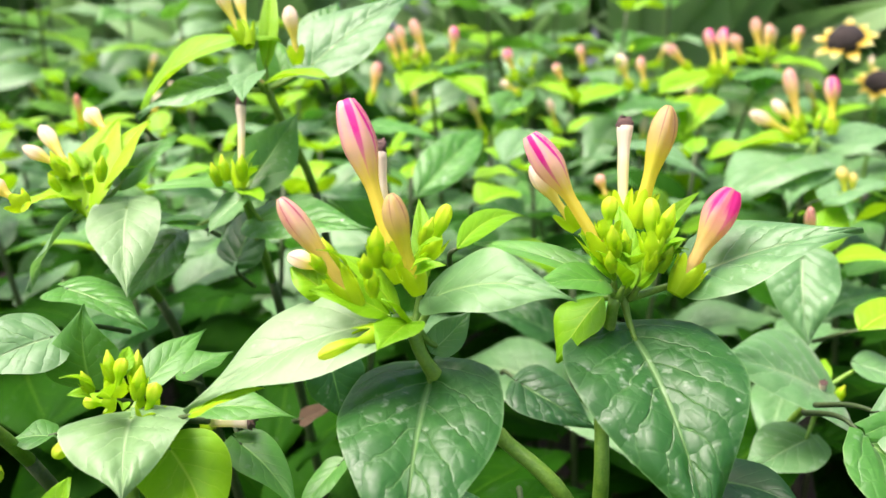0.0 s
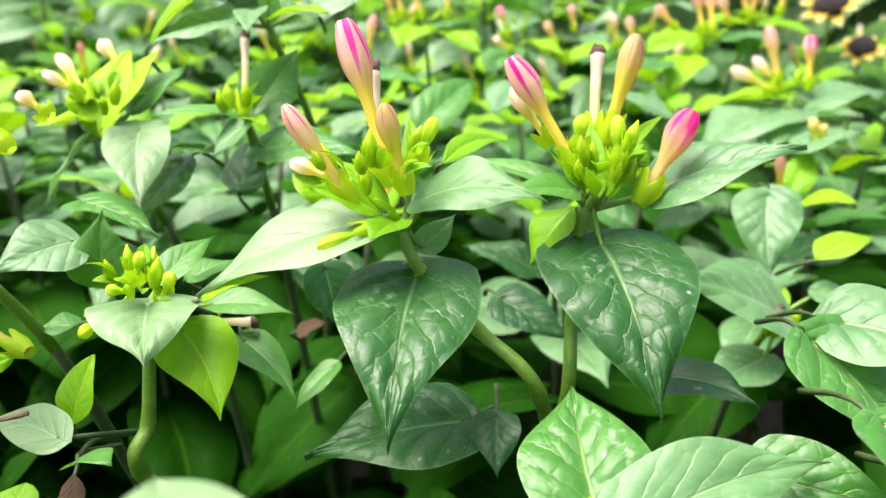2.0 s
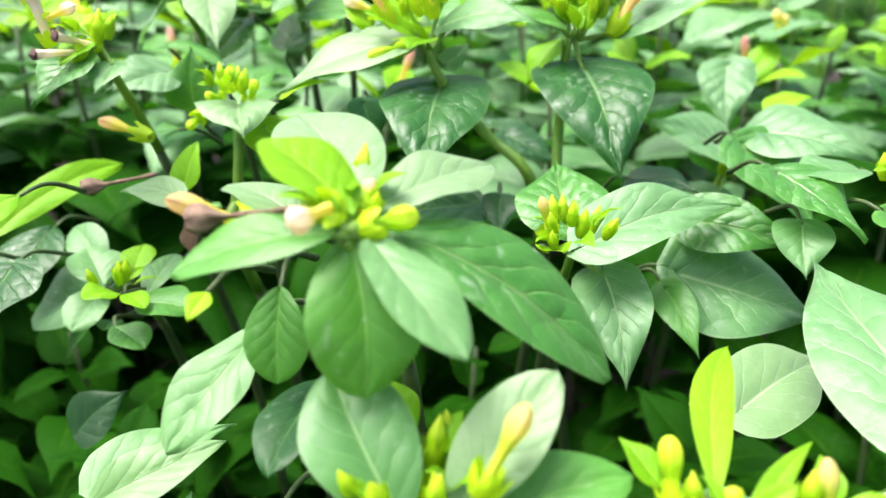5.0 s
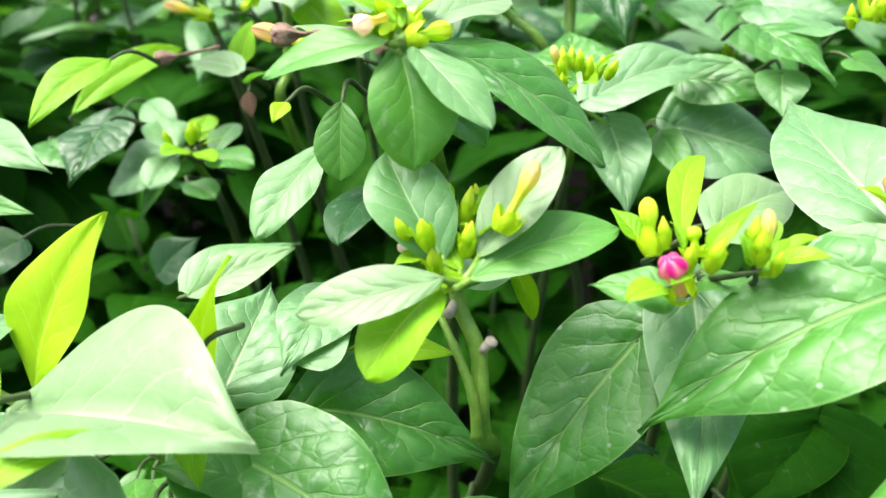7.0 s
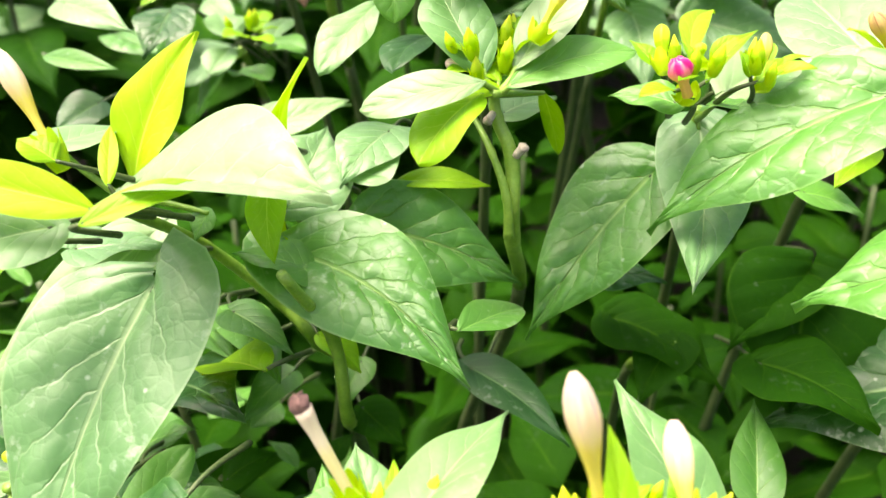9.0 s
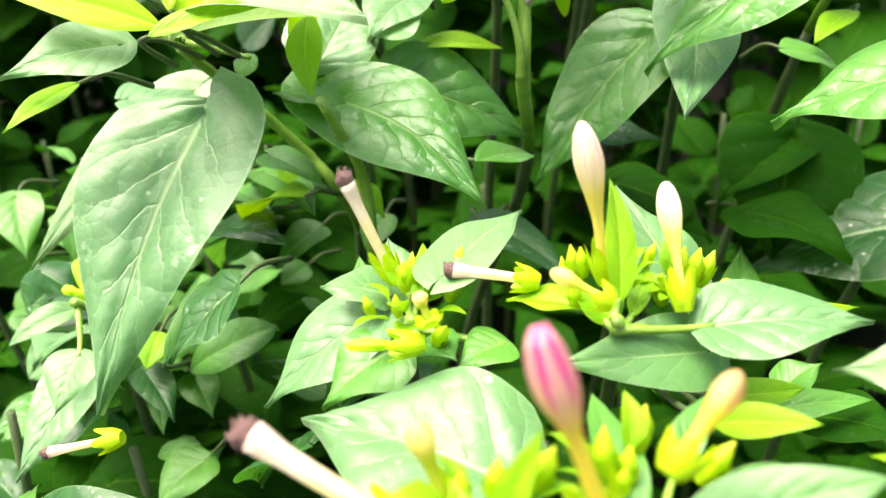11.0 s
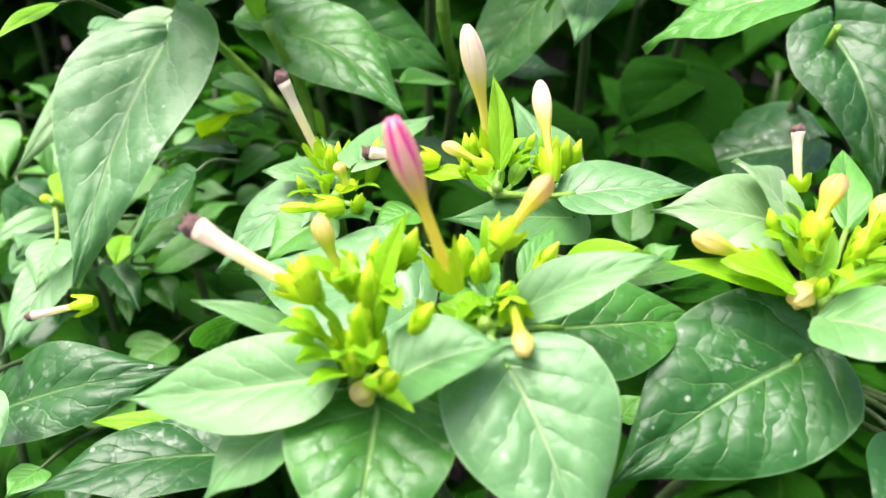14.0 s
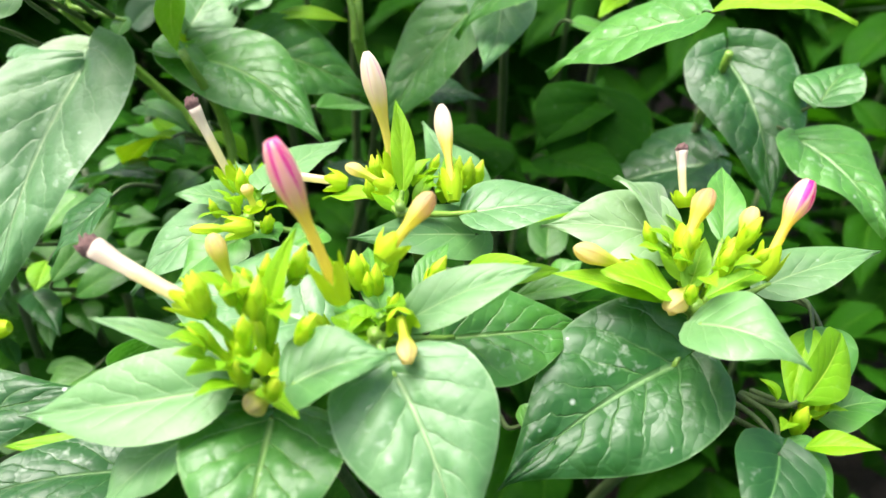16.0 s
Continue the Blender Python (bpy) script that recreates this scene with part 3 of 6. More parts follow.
# shoot with cream buds among yellow-green young leaves
p = plant((-0.1351, 0.2682, 0.5455), "shoot with cream buds among yellow-green young leaves")
leaf(p, (-0.1295, 0.2612, 0.5374), (-0.1326, 0.2996, 0.5723), 0.0211, "yellow", "oval")
leaf(p, (-0.1362, 0.2662, 0.5379), (-0.1443, 0.2846, 0.5622), 0.0156, "yellow", "oval")
leaf(p, (-0.1205, 0.2718, 0.5451), (-0.1056, 0.2329, 0.5255), 0.0244, "pale_sheen", "heart")
leaf(p, (-0.1385, 0.2653, 0.5422), (-0.1544, 0.2552, 0.5179), 0.0276, "pale", "heart", roll=10)
leaf(p, (-0.1383, 0.2716, 0.5542), (-0.1543, 0.2578, 0.5485), 0.0179, "yellow", "oval")
leaf(p, (-0.1260, 0.2823, 0.5517), (-0.1125, 0.3091, 0.5647), 0.0216, "mid", "heart")
leaf(p, (-0.1318, 0.2750, 0.5471), (-0.1213, 0.3001, 0.5713), 0.0192, "yellow", "oval")
leaf(p, (-0.1186, 0.2770, 0.5347), (-0.0977, 0.2795, 0.5374), 0.0199, "mid", "heart")
leaf(p, (-0.1309, 0.2408, 0.5250), (-0.0985, 0.2297, 0.5164), 0.0236, "mid", "heart")
leaf(p, (-0.1102, 0.2862, 0.5286), (-0.1246, 0.2673, 0.5081), 0.0281, "mid", "heart")
flower_bud(p, (-0.1394, 0.2722, 0.5561), (-0.1565, 0.2870, 0.5719), 0.0034, "cream_white")
flower_bud(p, (-0.1414, 0.2724, 0.5571), (-0.1570, 0.2744, 0.5664), 0.0030, "cream_white")
flower_bud(p, (-0.1353, 0.2968, 0.5648), (-0.1504, 0.3091, 0.5731), 0.0040, "cream_white")
green_cluster(p, (-0.1323, 0.2714, 0.5522), 4, 0.014)

# tall shoot with long bright green arching leaves
p = plant((-0.0825, 0.3266, 0.5810), "tall shoot with long bright green arching leaves")
leaf(p, (-0.1329, 0.3193, 0.5719), (-0.0770, 0.3331, 0.5988), 0.0346, "young", "oval", roll=15, sag=0.12)
leaf(p, (-0.0647, 0.3304, 0.5878), (-0.0237, 0.3643, 0.6151), 0.0349, "pale", "heart", roll=25)
leaf(p, (-0.0786, 0.3067, 0.5840), (-0.0501, 0.2997, 0.5875), 0.0170, "young", "oval", roll=15)
leaf(p, (-0.0874, 0.3087, 0.5919), (-0.0752, 0.2746, 0.5822), 0.0144, "pale", "oval")
leaf(p, (-0.0951, 0.3154, 0.5825), (-0.1305, 0.3087, 0.5713), 0.0290, "pale", "heart", roll=-20)
leaf(p, (-0.0691, 0.3630, 0.5912), (-0.0636, 0.3917, 0.6120), 0.0251, "mid", "heart")
leaf(p, (-0.0827, 0.3318, 0.5963), (-0.0836, 0.3504, 0.6202), 0.0085, "young", "oval")
leaf(p, (-0.0812, 0.3478, 0.5807), (-0.0917, 0.3636, 0.5987), 0.0215, "mid", "heart")
flower_bud(p, (-0.0668, 0.3189, 0.5918), (-0.0689, 0.3223, 0.6119), 0.0037, "cream_white")
flower_bud(p, (-0.0886, 0.3217, 0.5993), (-0.1000, 0.3280, 0.6206), 0.0036, "cream_white")
flower_bud(p, (-0.0864, 0.3215, 0.5982), (-0.0945, 0.3390, 0.6205), 0.0032, "cream_white")

# shoot carrying a single withered flower on a cream tube
p = plant((-0.0828, 0.2864, 0.5481), "shoot carrying a single withered flower on a cream tube")
withered_flower(p, (-0.0828, 0.2851, 0.5500), (-0.0828, 0.3006, 0.5794), 0.0023)
leaf(p, (-0.0823, 0.2949, 0.5476), (-0.0695, 0.3250, 0.5702), 0.0222, "mid", "heart", roll=30)
leaf(p, (-0.0852, 0.2833, 0.5455), (-0.1145, 0.2722, 0.5504), 0.0115, "mid", "oval", roll=-15)
leaf(p, (-0.0817, 0.2807, 0.5455), (-0.0912, 0.2690, 0.5350), 0.0177, "pale", "heart")
leaf(p, (-0.0831, 0.2833, 0.5450), (-0.0681, 0.2646, 0.5490), 0.0089, "young", "oval")
leaf(p, (-0.0789, 0.2905, 0.5342), (-0.0312, 0.2737, 0.5362), 0.0262, "mid", "heart", roll=25)
leaf(p, (-0.0931, 0.2952, 0.5508), (-0.1027, 0.3172, 0.5551), 0.0113, "young", "oval")
leaf(p, (-0.0932, 0.3035, 0.5136), (-0.0826, 0.3223, 0.5348), 0.0272, "dark", "heart")
leaf(p, (-0.0977, 0.2789, 0.5354), (-0.1217, 0.2764, 0.5338), 0.0168, "mid", "heart")
green_cluster(p, (-0.0832, 0.2851, 0.5500), 3, 0.009)

# budding shoot with a pale heart-shaped leaf
p = plant((-0.0856, 0.1867, 0.5119), "budding shoot with a pale heart-shaped leaf", [(-0.0829, 0.1815, 0.5115), (-0.0789, 0.1706, 0.5029), (-0.0806, 0.1674, 0.4808), (-0.0837, 0.1646, 0.4658)])
leaf(p, (-0.0794, 0.1758, 0.5164), (-0.0682, 0.1455, 0.5126), 0.0300, "pale_sheen", "heart", sag=0.05)
leaf(p, (-0.0853, 0.1980, 0.5137), (-0.0758, 0.2221, 0.5199), 0.0114, "mid", "heart", roll=15)
leaf(p, (-0.1119, 0.2139, 0.5045), (-0.1116, 0.2169, 0.5293), 0.0229, "mid", "heart", roll=10)
leaf(p, (-0.1223, 0.2165, 0.5188), (-0.1414, 0.1960, 0.5146), 0.0240, "pale", "heart", roll=-26)
leaf(p, (-0.0696, 0.1736, 0.5088), (-0.0541, 0.1569, 0.4903), 0.0231, "young", "heart")
leaf(p, (-0.0618, 0.1701, 0.5199), (-0.0431, 0.1738, 0.5264), 0.0081, "yellow", "oval", roll=15)
leaf(p, (-0.0719, 0.2010, 0.5041), (-0.0438, 0.2021, 0.5012), 0.0125, "mid", "heart", roll=15)
leaf(p, (-0.0831, 0.2169, 0.5067), (-0.0709, 0.2292, 0.5088), 0.0169, "mid", "heart")
leaf(p, (-0.0655, 0.2113, 0.4866), (-0.0444, 0.1975, 0.4727), 0.0162, "mid", "heart")
leaf(p, (-0.0383, 0.2283, 0.4683), (-0.0505, 0.2128, 0.4570), 0.0113, "mid", "heart")
leaf(p, (-0.0957, 0.1475, 0.4879), (-0.1230, 0.1581, 0.4853), 0.0133, "pale_sheen", "heart", roll=-30)
leaf(p, (-0.0983, 0.1579, 0.4855), (-0.0935, 0.1664, 0.5035), 0.0148, "young", "oval")
leaf(p, (-0.0883, 0.1417, 0.4853), (-0.0745, 0.1341, 0.4908), 0.0126, "mid", "heart")
leaf(p, (-0.0910, 0.1434, 0.4795), (-0.0886, 0.1375, 0.4699), 0.0073, "dry", "oval", roll=17)
leaf(p, (-0.1113, 0.1890, 0.5010), (-0.1243, 0.1873, 0.4990), 0.0137, "mid", "heart")
flower_bud(p, (-0.0944, 0.1750, 0.5108), (-0.0980, 0.1685, 0.5080), 0.0023, "green")
flower_bud(p, (-0.0852, 0.1813, 0.5207), (-0.0838, 0.1841, 0.5284), 0.0021, "green")
flower_bud(p, (-0.0752, 0.1765, 0.5170), (-0.0718, 0.1765, 0.5252), 0.0023, "green")
flower_bud(p, (-0.0874, 0.1799, 0.5173), (-0.0930, 0.1778, 0.5183), 0.0021, "green")
withered_flower(p, (-0.0751, 0.2125, 0.4921), (-0.0612, 0.2138, 0.4928), 0.0024)
flower_bud(p, (-0.1106, 0.1625, 0.5062), (-0.1337, 0.1730, 0.5098), 0.0032, "tan")
dry_stalk(p, (-0.1003, 0.1437, 0.4982), (-0.1245, 0.1349, 0.4943), 0.0025)
green_cluster(p, (-0.0835, 0.1789, 0.5196), 4, 0.011)

# young shoot with dried flower stalk and rounded bright leaves
p = plant((-0.0051, 0.0118, 0.5371), "young shoot with dried flower stalk and rounded bright leaves")
leaf(p, (-0.0039, 0.0145, 0.5411), (-0.0224, 0.0202, 0.5503), 0.0202, "young", "blunt")
leaf(p, (-0.0087, 0.0343, 0.5318), (-0.0255, 0.0598, 0.5442), 0.0226, "pale_sheen", "blunt")
leaf(p, (-0.0012, 0.0319, 0.5365), (0.0195, 0.0457, 0.5383), 0.0149, "pale_sheen", "blunt", roll=15)
leaf(p, (-0.0098, 0.0049, 0.5361), (-0.0372, 0.0053, 0.5288), 0.0122, "mid", "blunt", roll=-25)
leaf(p, (-0.0070, 0.0143, 0.5307), (-0.0010, -0.0013, 0.5089), 0.0214, "mid", "blunt", sag=0.1)
leaf(p, (0.0015, 0.0154, 0.5325), (0.0175, -0.0066, 0.5215), 0.0148, "pale", "blunt")
leaf(p, (0.0064, 0.0303, 0.5298), (0.0459, 0.0211, 0.5014), 0.0251, "mid", "blunt", roll=15, sag=0.08)
leaf(p, (-0.0188, 0.0360, 0.5246), (-0.0409, 0.0525, 0.5291), 0.0197, "pale_sheen", "blunt")
leaf(p, (-0.0368, 0.0209, 0.5175), (-0.0390, 0.0140, 0.5144), 0.0054, "yellow", "oval", roll=-11)
leaf(p, (-0.0342, 0.0444, 0.4958), (-0.0490, 0.0163, 0.4796), 0.0158, "pale", "blunt", roll=-10)
leaf(p, (-0.0248, 0.0310, 0.5142), (-0.0249, 0.0230, 0.4944), 0.0143, "mid", "blunt")
leaf(p, (0.0015, 0.0244, 0.5153), (0.0150, 0.0208, 0.5067), 0.0162, "mid", "blunt")
leaf(p, (0.0019, 0.0153, 0.5196), (0.0127, 0.0229, 0.5213), 0.0081, "young", "blunt")
leaf(p, (-0.0161, 0.0374, 0.4867), (-0.0225, 0.0052, 0.4848), 0.0162, "dark", "blunt")
dry_stalk(p, (-0.0172, 0.0221, 0.5359), (-0.0357, 0.0123, 0.5362), 0.0023)
flower_bud(p, (-0.0281, 0.0267, 0.5299), (-0.0456, 0.0274, 0.5349), 0.0029, "tan")
flower_bud(p, (-0.0074, 0.0066, 0.5426), (-0.0126, -0.0006, 0.5421), 0.0030, "cream_white")
flower_bud(p, (-0.0022, 0.0138, 0.5359), (0.0067, 0.0165, 0.5382), 0.0028, "green")
flower_bud(p, (-0.0044, 0.0199, 0.5370), (-0.0034, 0.0289, 0.5392), 0.0021, "blush")
green_cluster(p, (-0.0083, 0.0269, 0.5321), 7, 0.010)

# leafy shoot with a yellow-green bud
p = plant((0.0466, 0.1301, 0.4808), "leafy shoot with a yellow-green bud")
leaf(p, (0.0506, 0.1211, 0.4871), (0.1044, 0.1461, 0.4932), 0.0252, "pale", "heart", roll=27, fold=16)
leaf(p, (0.0451, 0.1292, 0.4893), (0.0414, 0.1660, 0.5004), 0.0328, "mid", "heart", roll=-2)
leaf(p, (0.0574, 0.1291, 0.4736), (0.0635, 0.0957, 0.4491), 0.0251, "pale", "heart", roll=12)
leaf(p, (0.0840, 0.1421, 0.4688), (0.1369, 0.1400, 0.4538), 0.0410, "pale", "heart", roll=37, lobes=0.05)
leaf(p, (0.0786, 0.1307, 0.4684), (0.0876, 0.1074, 0.4547), 0.0132, "mid", "heart", roll=29)
leaf(p, (0.0880, 0.1494, 0.4858), (0.1232, 0.1377, 0.4825), 0.0243, "mid", "heart", roll=35)
leaf(p, (0.1182, 0.1265, 0.4956), (0.1167, 0.1105, 0.4833), 0.0192, "pale", "heart")
leaf(p, (0.1167, 0.2022, 0.4992), (0.1452, 0.1791, 0.4686), 0.0387, "mid", "heart", roll=10)
leaf(p, (0.1257, 0.2108, 0.5017), (0.1647, 0.1905, 0.4979), 0.0332, "pale", "heart", roll=20)
leaf(p, (0.0364, 0.0939, 0.4972), (0.0397, 0.0848, 0.5007), 0.0113, "yellow", "oval")
flower_bud(p, (0.0356, 0.0930, 0.5029), (0.0335, 0.0948, 0.5131), 0.0019, "cream")
green_cluster(p, (0.0428, 0.0956, 0.5000), 8, 0.011)

# pale leafy side shoot in the hedge of plants
p = plant((0.1423, 0.2989, 0.4633), "pale leafy side shoot in the hedge of plants")
leaf(p, (0.1448, 0.2955, 0.4631), (0.0955, 0.2807, 0.4866), 0.0483, "pale", "heart", roll=-20)
leaf(p, (0.1358, 0.2877, 0.4478), (0.1053, 0.2718, 0.4393), 0.0259, "pale", "heart", roll=-10)
leaf(p, (0.1473, 0.3500, 0.5023), (0.1433, 0.3177, 0.4713), 0.0315, "pale", "heart")
leaf(p, (0.1428, 0.3022, 0.4576), (0.1500, 0.3171, 0.4683), 0.0082, "young", "oval")
leaf(p, (0.1598, 0.3125, 0.4834), (0.1876, 0.3276, 0.4901), 0.0208, "young", "oval")
leaf(p, (0.1599, 0.3080, 0.4704), (0.1825, 0.2962, 0.4618), 0.0245, "pale", "heart")
leaf(p, (0.0218, 0.2595, 0.4838), (0.0491, 0.2474, 0.4733), 0.0249, "dark", "heart", roll=15)
leaf(p, (-0.0610, 0.2668, 0.4620), (-0.0496, 0.2692, 0.4663), 0.0129, "dry", "heart")
leaf(p, (-0.0424, 0.2397, 0.5022), (-0.0366, 0.2327, 0.4807), 0.0217, "dark", "heart")
leaf(p, (0.0069, 0.2253, 0.4498), (0.0483, 0.2485, 0.4461), 0.0188, "shade_dark", "oval")
leaf(p, (0.0124, 0.1876, 0.4739), (-0.0358, 0.1716, 0.4693), 0.0364, "dark", "heart", roll=-10)
leaf(p, (0.0215, 0.1802, 0.4808), (0.0222, 0.1651, 0.4693), 0.0143, "dark", "heart")
withered_flower(p, (0.1410, 0.2962, 0.4558), (0.1419, 0.2955, 0.4688), 0.0018)
green_cluster(p, (0.1428, 0.3015, 0.4554), 3, 0.009)

# compact young shoot with pale rounded leaves
p = plant((-0.1381, 0.1777, 0.4384), "compact young shoot with pale rounded leaves")
leaf(p, (-0.1408, 0.1775, 0.4351), (-0.1799, 0.1727, 0.4181), 0.0374, "pale", "blunt", roll=-15)
leaf(p, (-0.1271, 0.1433, 0.4528), (-0.1399, 0.1582, 0.4612), 0.0201, "pale", "blunt")
leaf(p, (-0.1462, 0.1751, 0.4262), (-0.1640, 0.1670, 0.4043), 0.0264, "mid", "blunt")
leaf(p, (-0.1176, 0.1279, 0.4440), (-0.1018, 0.1169, 0.4423), 0.0148, "mid", "blunt")
leaf(p, (-0.1072, 0.1340, 0.4535), (-0.1048, 0.1601, 0.4591), 0.0136, "pale", "blunt")
leaf(p, (-0.1169, 0.1460, 0.4561), (-0.1176, 0.1609, 0.4625), 0.0134, "young", "blunt")
leaf(p, (-0.1067, 0.1240, 0.4561), (-0.0858, 0.1249, 0.4545), 0.0198, "mid", "blunt")
leaf(p, (-0.1121, 0.1252, 0.4592), (-0.1203, 0.1149, 0.4625), 0.0127, "young", "blunt")
leaf(p, (-0.1103, 0.1254, 0.4592), (-0.0985, 0.1151, 0.4595), 0.0091, "young", "blunt")
leaf(p, (-0.1745, 0.1486, 0.4660), (-0.1426, 0.2035, 0.4811), 0.0142, "young", "blunt", roll=35)
leaf(p, (-0.1957, 0.1580, 0.4486), (-0.1653, 0.1365, 0.4463), 0.0307, "mid", "blunt")
leaf(p, (-0.1759, 0.1962, 0.4526), (-0.1810, 0.1646, 0.4373), 0.0314, "dark", "blunt")
leaf(p, (-0.1316, 0.1545, 0.4550), (-0.1505, 0.1701, 0.4649), 0.0156, "pale", "blunt", roll=-23)
leaf(p, (-0.1265, 0.1469, 0.4354), (-0.1269, 0.1368, 0.4372), 0.0112, "mid", "blunt")
leaf(p, (-0.1322, 0.1511, 0.4468), (-0.1367, 0.1312, 0.4388), 0.0172, "pale", "blunt", roll=-6)
green_cluster(p, (-0.1142, 0.1305, 0.4587), 3, 0.009)
leaf(p, (-0.1683, 0.0750, 0.4854), (-0.1311, 0.0578, 0.4788), 0.0177, "pale", "heart", roll=27)
leaf(p, (-0.1440, 0.1167, 0.4727), (-0.1455, 0.0865, 0.4609), 0.0261, "dark", "heart", roll=-2)
leaf(p, (-0.1264, 0.1024, 0.5046), (-0.1426, 0.0692, 0.4905), 0.0165, "young", "oval", roll=-18)
leaf(p, (-0.1746, 0.0637, 0.4673), (-0.1364, 0.0504, 0.4672), 0.0091, "mid", "oval", roll=29)
leaf(p, (-0.1566, 0.0659, 0.4477), (-0.1688, 0.0480, 0.4392), 0.0198, "dark", "heart", roll=-20)
leaf(p, (-0.1269, 0.1064, 0.4118), (-0.1102, 0.1158, 0.4247), 0.0197, "dark", "heart", roll=32)

# leafy shoot with a yellow-green upright leaf and broad pale leaf
p = plant((-0.0956, -0.0296, 0.4570), "leafy shoot with a yellow-green upright leaf and broad pale leaf", [(-0.0894, -0.0425, 0.4580), (-0.0828, -0.0142, 0.4315), (-0.0645, -0.0042, 0.4051), (-0.0526, -0.0021, 0.3866)])
leaf(p, (-0.0946, -0.0232, 0.4587), (-0.0764, -0.0082, 0.4990), 0.0222, "yellow", "oval", roll=22)
leaf(p, (-0.0930, -0.0500, 0.4640), (-0.0262, -0.0586, 0.4745), 0.0460, "pale_sheen", "tent", roll=4, fold=30, sag=0.05, bend=0.0)
leaf(p, (-0.0797, -0.0708, 0.4733), (-0.1225, -0.0763, 0.4836), 0.0135, "yellow", "oval", roll=-38)
leaf(p, (-0.1096, -0.0682, 0.4554), (-0.1173, -0.0954, 0.4514), 0.0087, "young", "oval", roll=-11)
leaf(p, (-0.0822, -0.0477, 0.4397), (-0.0984, -0.1173, 0.3738), 0.0500, "pale", "heart", roll=-1, sag=0.05, fold=14, lobes=0.1, back=0.03, ear=-1, bend=0.03)
leaf(p, (-0.1045, -0.0065, 0.4296), (-0.1513, -0.0599, 0.3821), 0.0252, "pale_sheen", "heart", roll=-23)
leaf(p, (-0.0924, -0.0700, 0.4678), (-0.1195, -0.0883, 0.4634), 0.0187, "pale", "heart", roll=-30)
leaf(p, (-0.0563, -0.0047, 0.4426), (-0.0516, 0.0318, 0.4556), 0.0331, "pale", "heart", roll=14, fold=12)
leaf(p, (-0.0775, 0.0271, 0.4522), (-0.0472, 0.0463, 0.4601), 0.0150, "pale_sheen", "oval", roll=31)
leaf(p, (-0.0590, -0.0054, 0.4265), (-0.0400, -0.0244, 0.4977), 0.0190, "young", "oval", roll=30)
leaf(p, (-0.0951, -0.0584, 0.4798), (-0.1051, -0.0568, 0.4847), 0.0120, "young", "oval")
leaf(p, (-0.0823, -0.0598, 0.4743), (-0.0878, -0.0433, 0.4839), 0.0052, "yellow", "oval")
leaf(p, (-0.0802, 0.0385, 0.4493), (-0.0512, 0.0650, 0.4516), 0.0181, "pale", "heart", roll=20)
leaf(p, (-0.0808, -0.0772, 0.4727), (-0.0553, -0.0594, 0.4768), 0.0084, "young", "oval", roll=20)
leaf(p, (-0.1142, -0.0315, 0.4721), (-0.1036, -0.0088, 0.4692), 0.0232, "pale", "heart")
leaf(p, (-0.1238, -0.0214, 0.4314), (-0.0971, -0.0087, 0.4282), 0.0268, "pale", "heart")
leaf(p, (-0.0725, -0.0276, 0.4510), (-0.0766, -0.0327, 0.4431), 0.0112, "mid", "heart")
leaf(p, (-0.0521, -0.0269, 0.4654), (-0.0487, -0.0430, 0.4442), 0.0122, "young", "oval", roll=6)
flower_bud(p, (-0.0973, -0.0544, 0.4772), (-0.1112, -0.0467, 0.5035), 0.0034, "cream_white")

# shoot with broad dark veined leaves
p = plant((-0.0495, -0.0345, 0.4379), "shoot with broad dark veined leaves", [(-0.0433, -0.0523, 0.4470), (-0.0357, -0.0362, 0.4139), (-0.0344, -0.0329, 0.3804)])
leaf(p, (-0.0480, -0.0220, 0.4350), (0.0078, -0.0530, 0.4135), 0.0390, "mid", "heart", roll=14, sag=0.10, fold=8, lobes=0.10, ear=1)
leaf(p, (-0.0431, -0.0303, 0.4348), (-0.0642, -0.0348, 0.4418), 0.0211, "mid", "heart")
leaf(p, (-0.0331, 0.0010, 0.4327), (0.0197, 0.0058, 0.4111), 0.0346, "mid", "heart", roll=40, lobes=0.1)
leaf(p, (-0.0354, 0.0003, 0.4519), (-0.0220, 0.0165, 0.4573), 0.0204, "pale", "heart", roll=10)
leaf(p, (0.0606, 0.0221, 0.4486), (0.0215, -0.0063, 0.3971), 0.0388, "mid", "heart", roll=-15, sag=0.08)
leaf(p, (0.0027, -0.0396, 0.4232), (0.0204, -0.0079, 0.4112), 0.0144, "mid", "oval", roll=15)
leaf(p, (-0.0253, 0.0141, 0.4437), (0.0070, 0.0177, 0.4423), 0.0117, "young", "oval", roll=15)
leaf(p, (-0.0273, 0.0208, 0.4595), (-0.0380, -0.0084, 0.4521), 0.0244, "pale", "heart")
leaf(p, (0.0103, 0.0191, 0.4677), (0.0272, 0.0337, 0.4688), 0.0209, "pale", "heart")
leaf(p, (-0.0475, -0.0164, 0.4011), (-0.0318, -0.0210, 0.3896), 0.0152, "young", "oval")
leaf(p, (-0.0722, -0.0168, 0.4062), (-0.0623, -0.0202, 0.3980), 0.0118, "young", "oval")
leaf(p, (0.0381, 0.0226, 0.4077), (0.0689, 0.0162, 0.4094), 0.0282, "dark", "heart")
leaf(p, (0.0020, 0.0004, 0.3783), (0.0388, -0.0241, 0.3678), 0.0204, "dark", "heart")

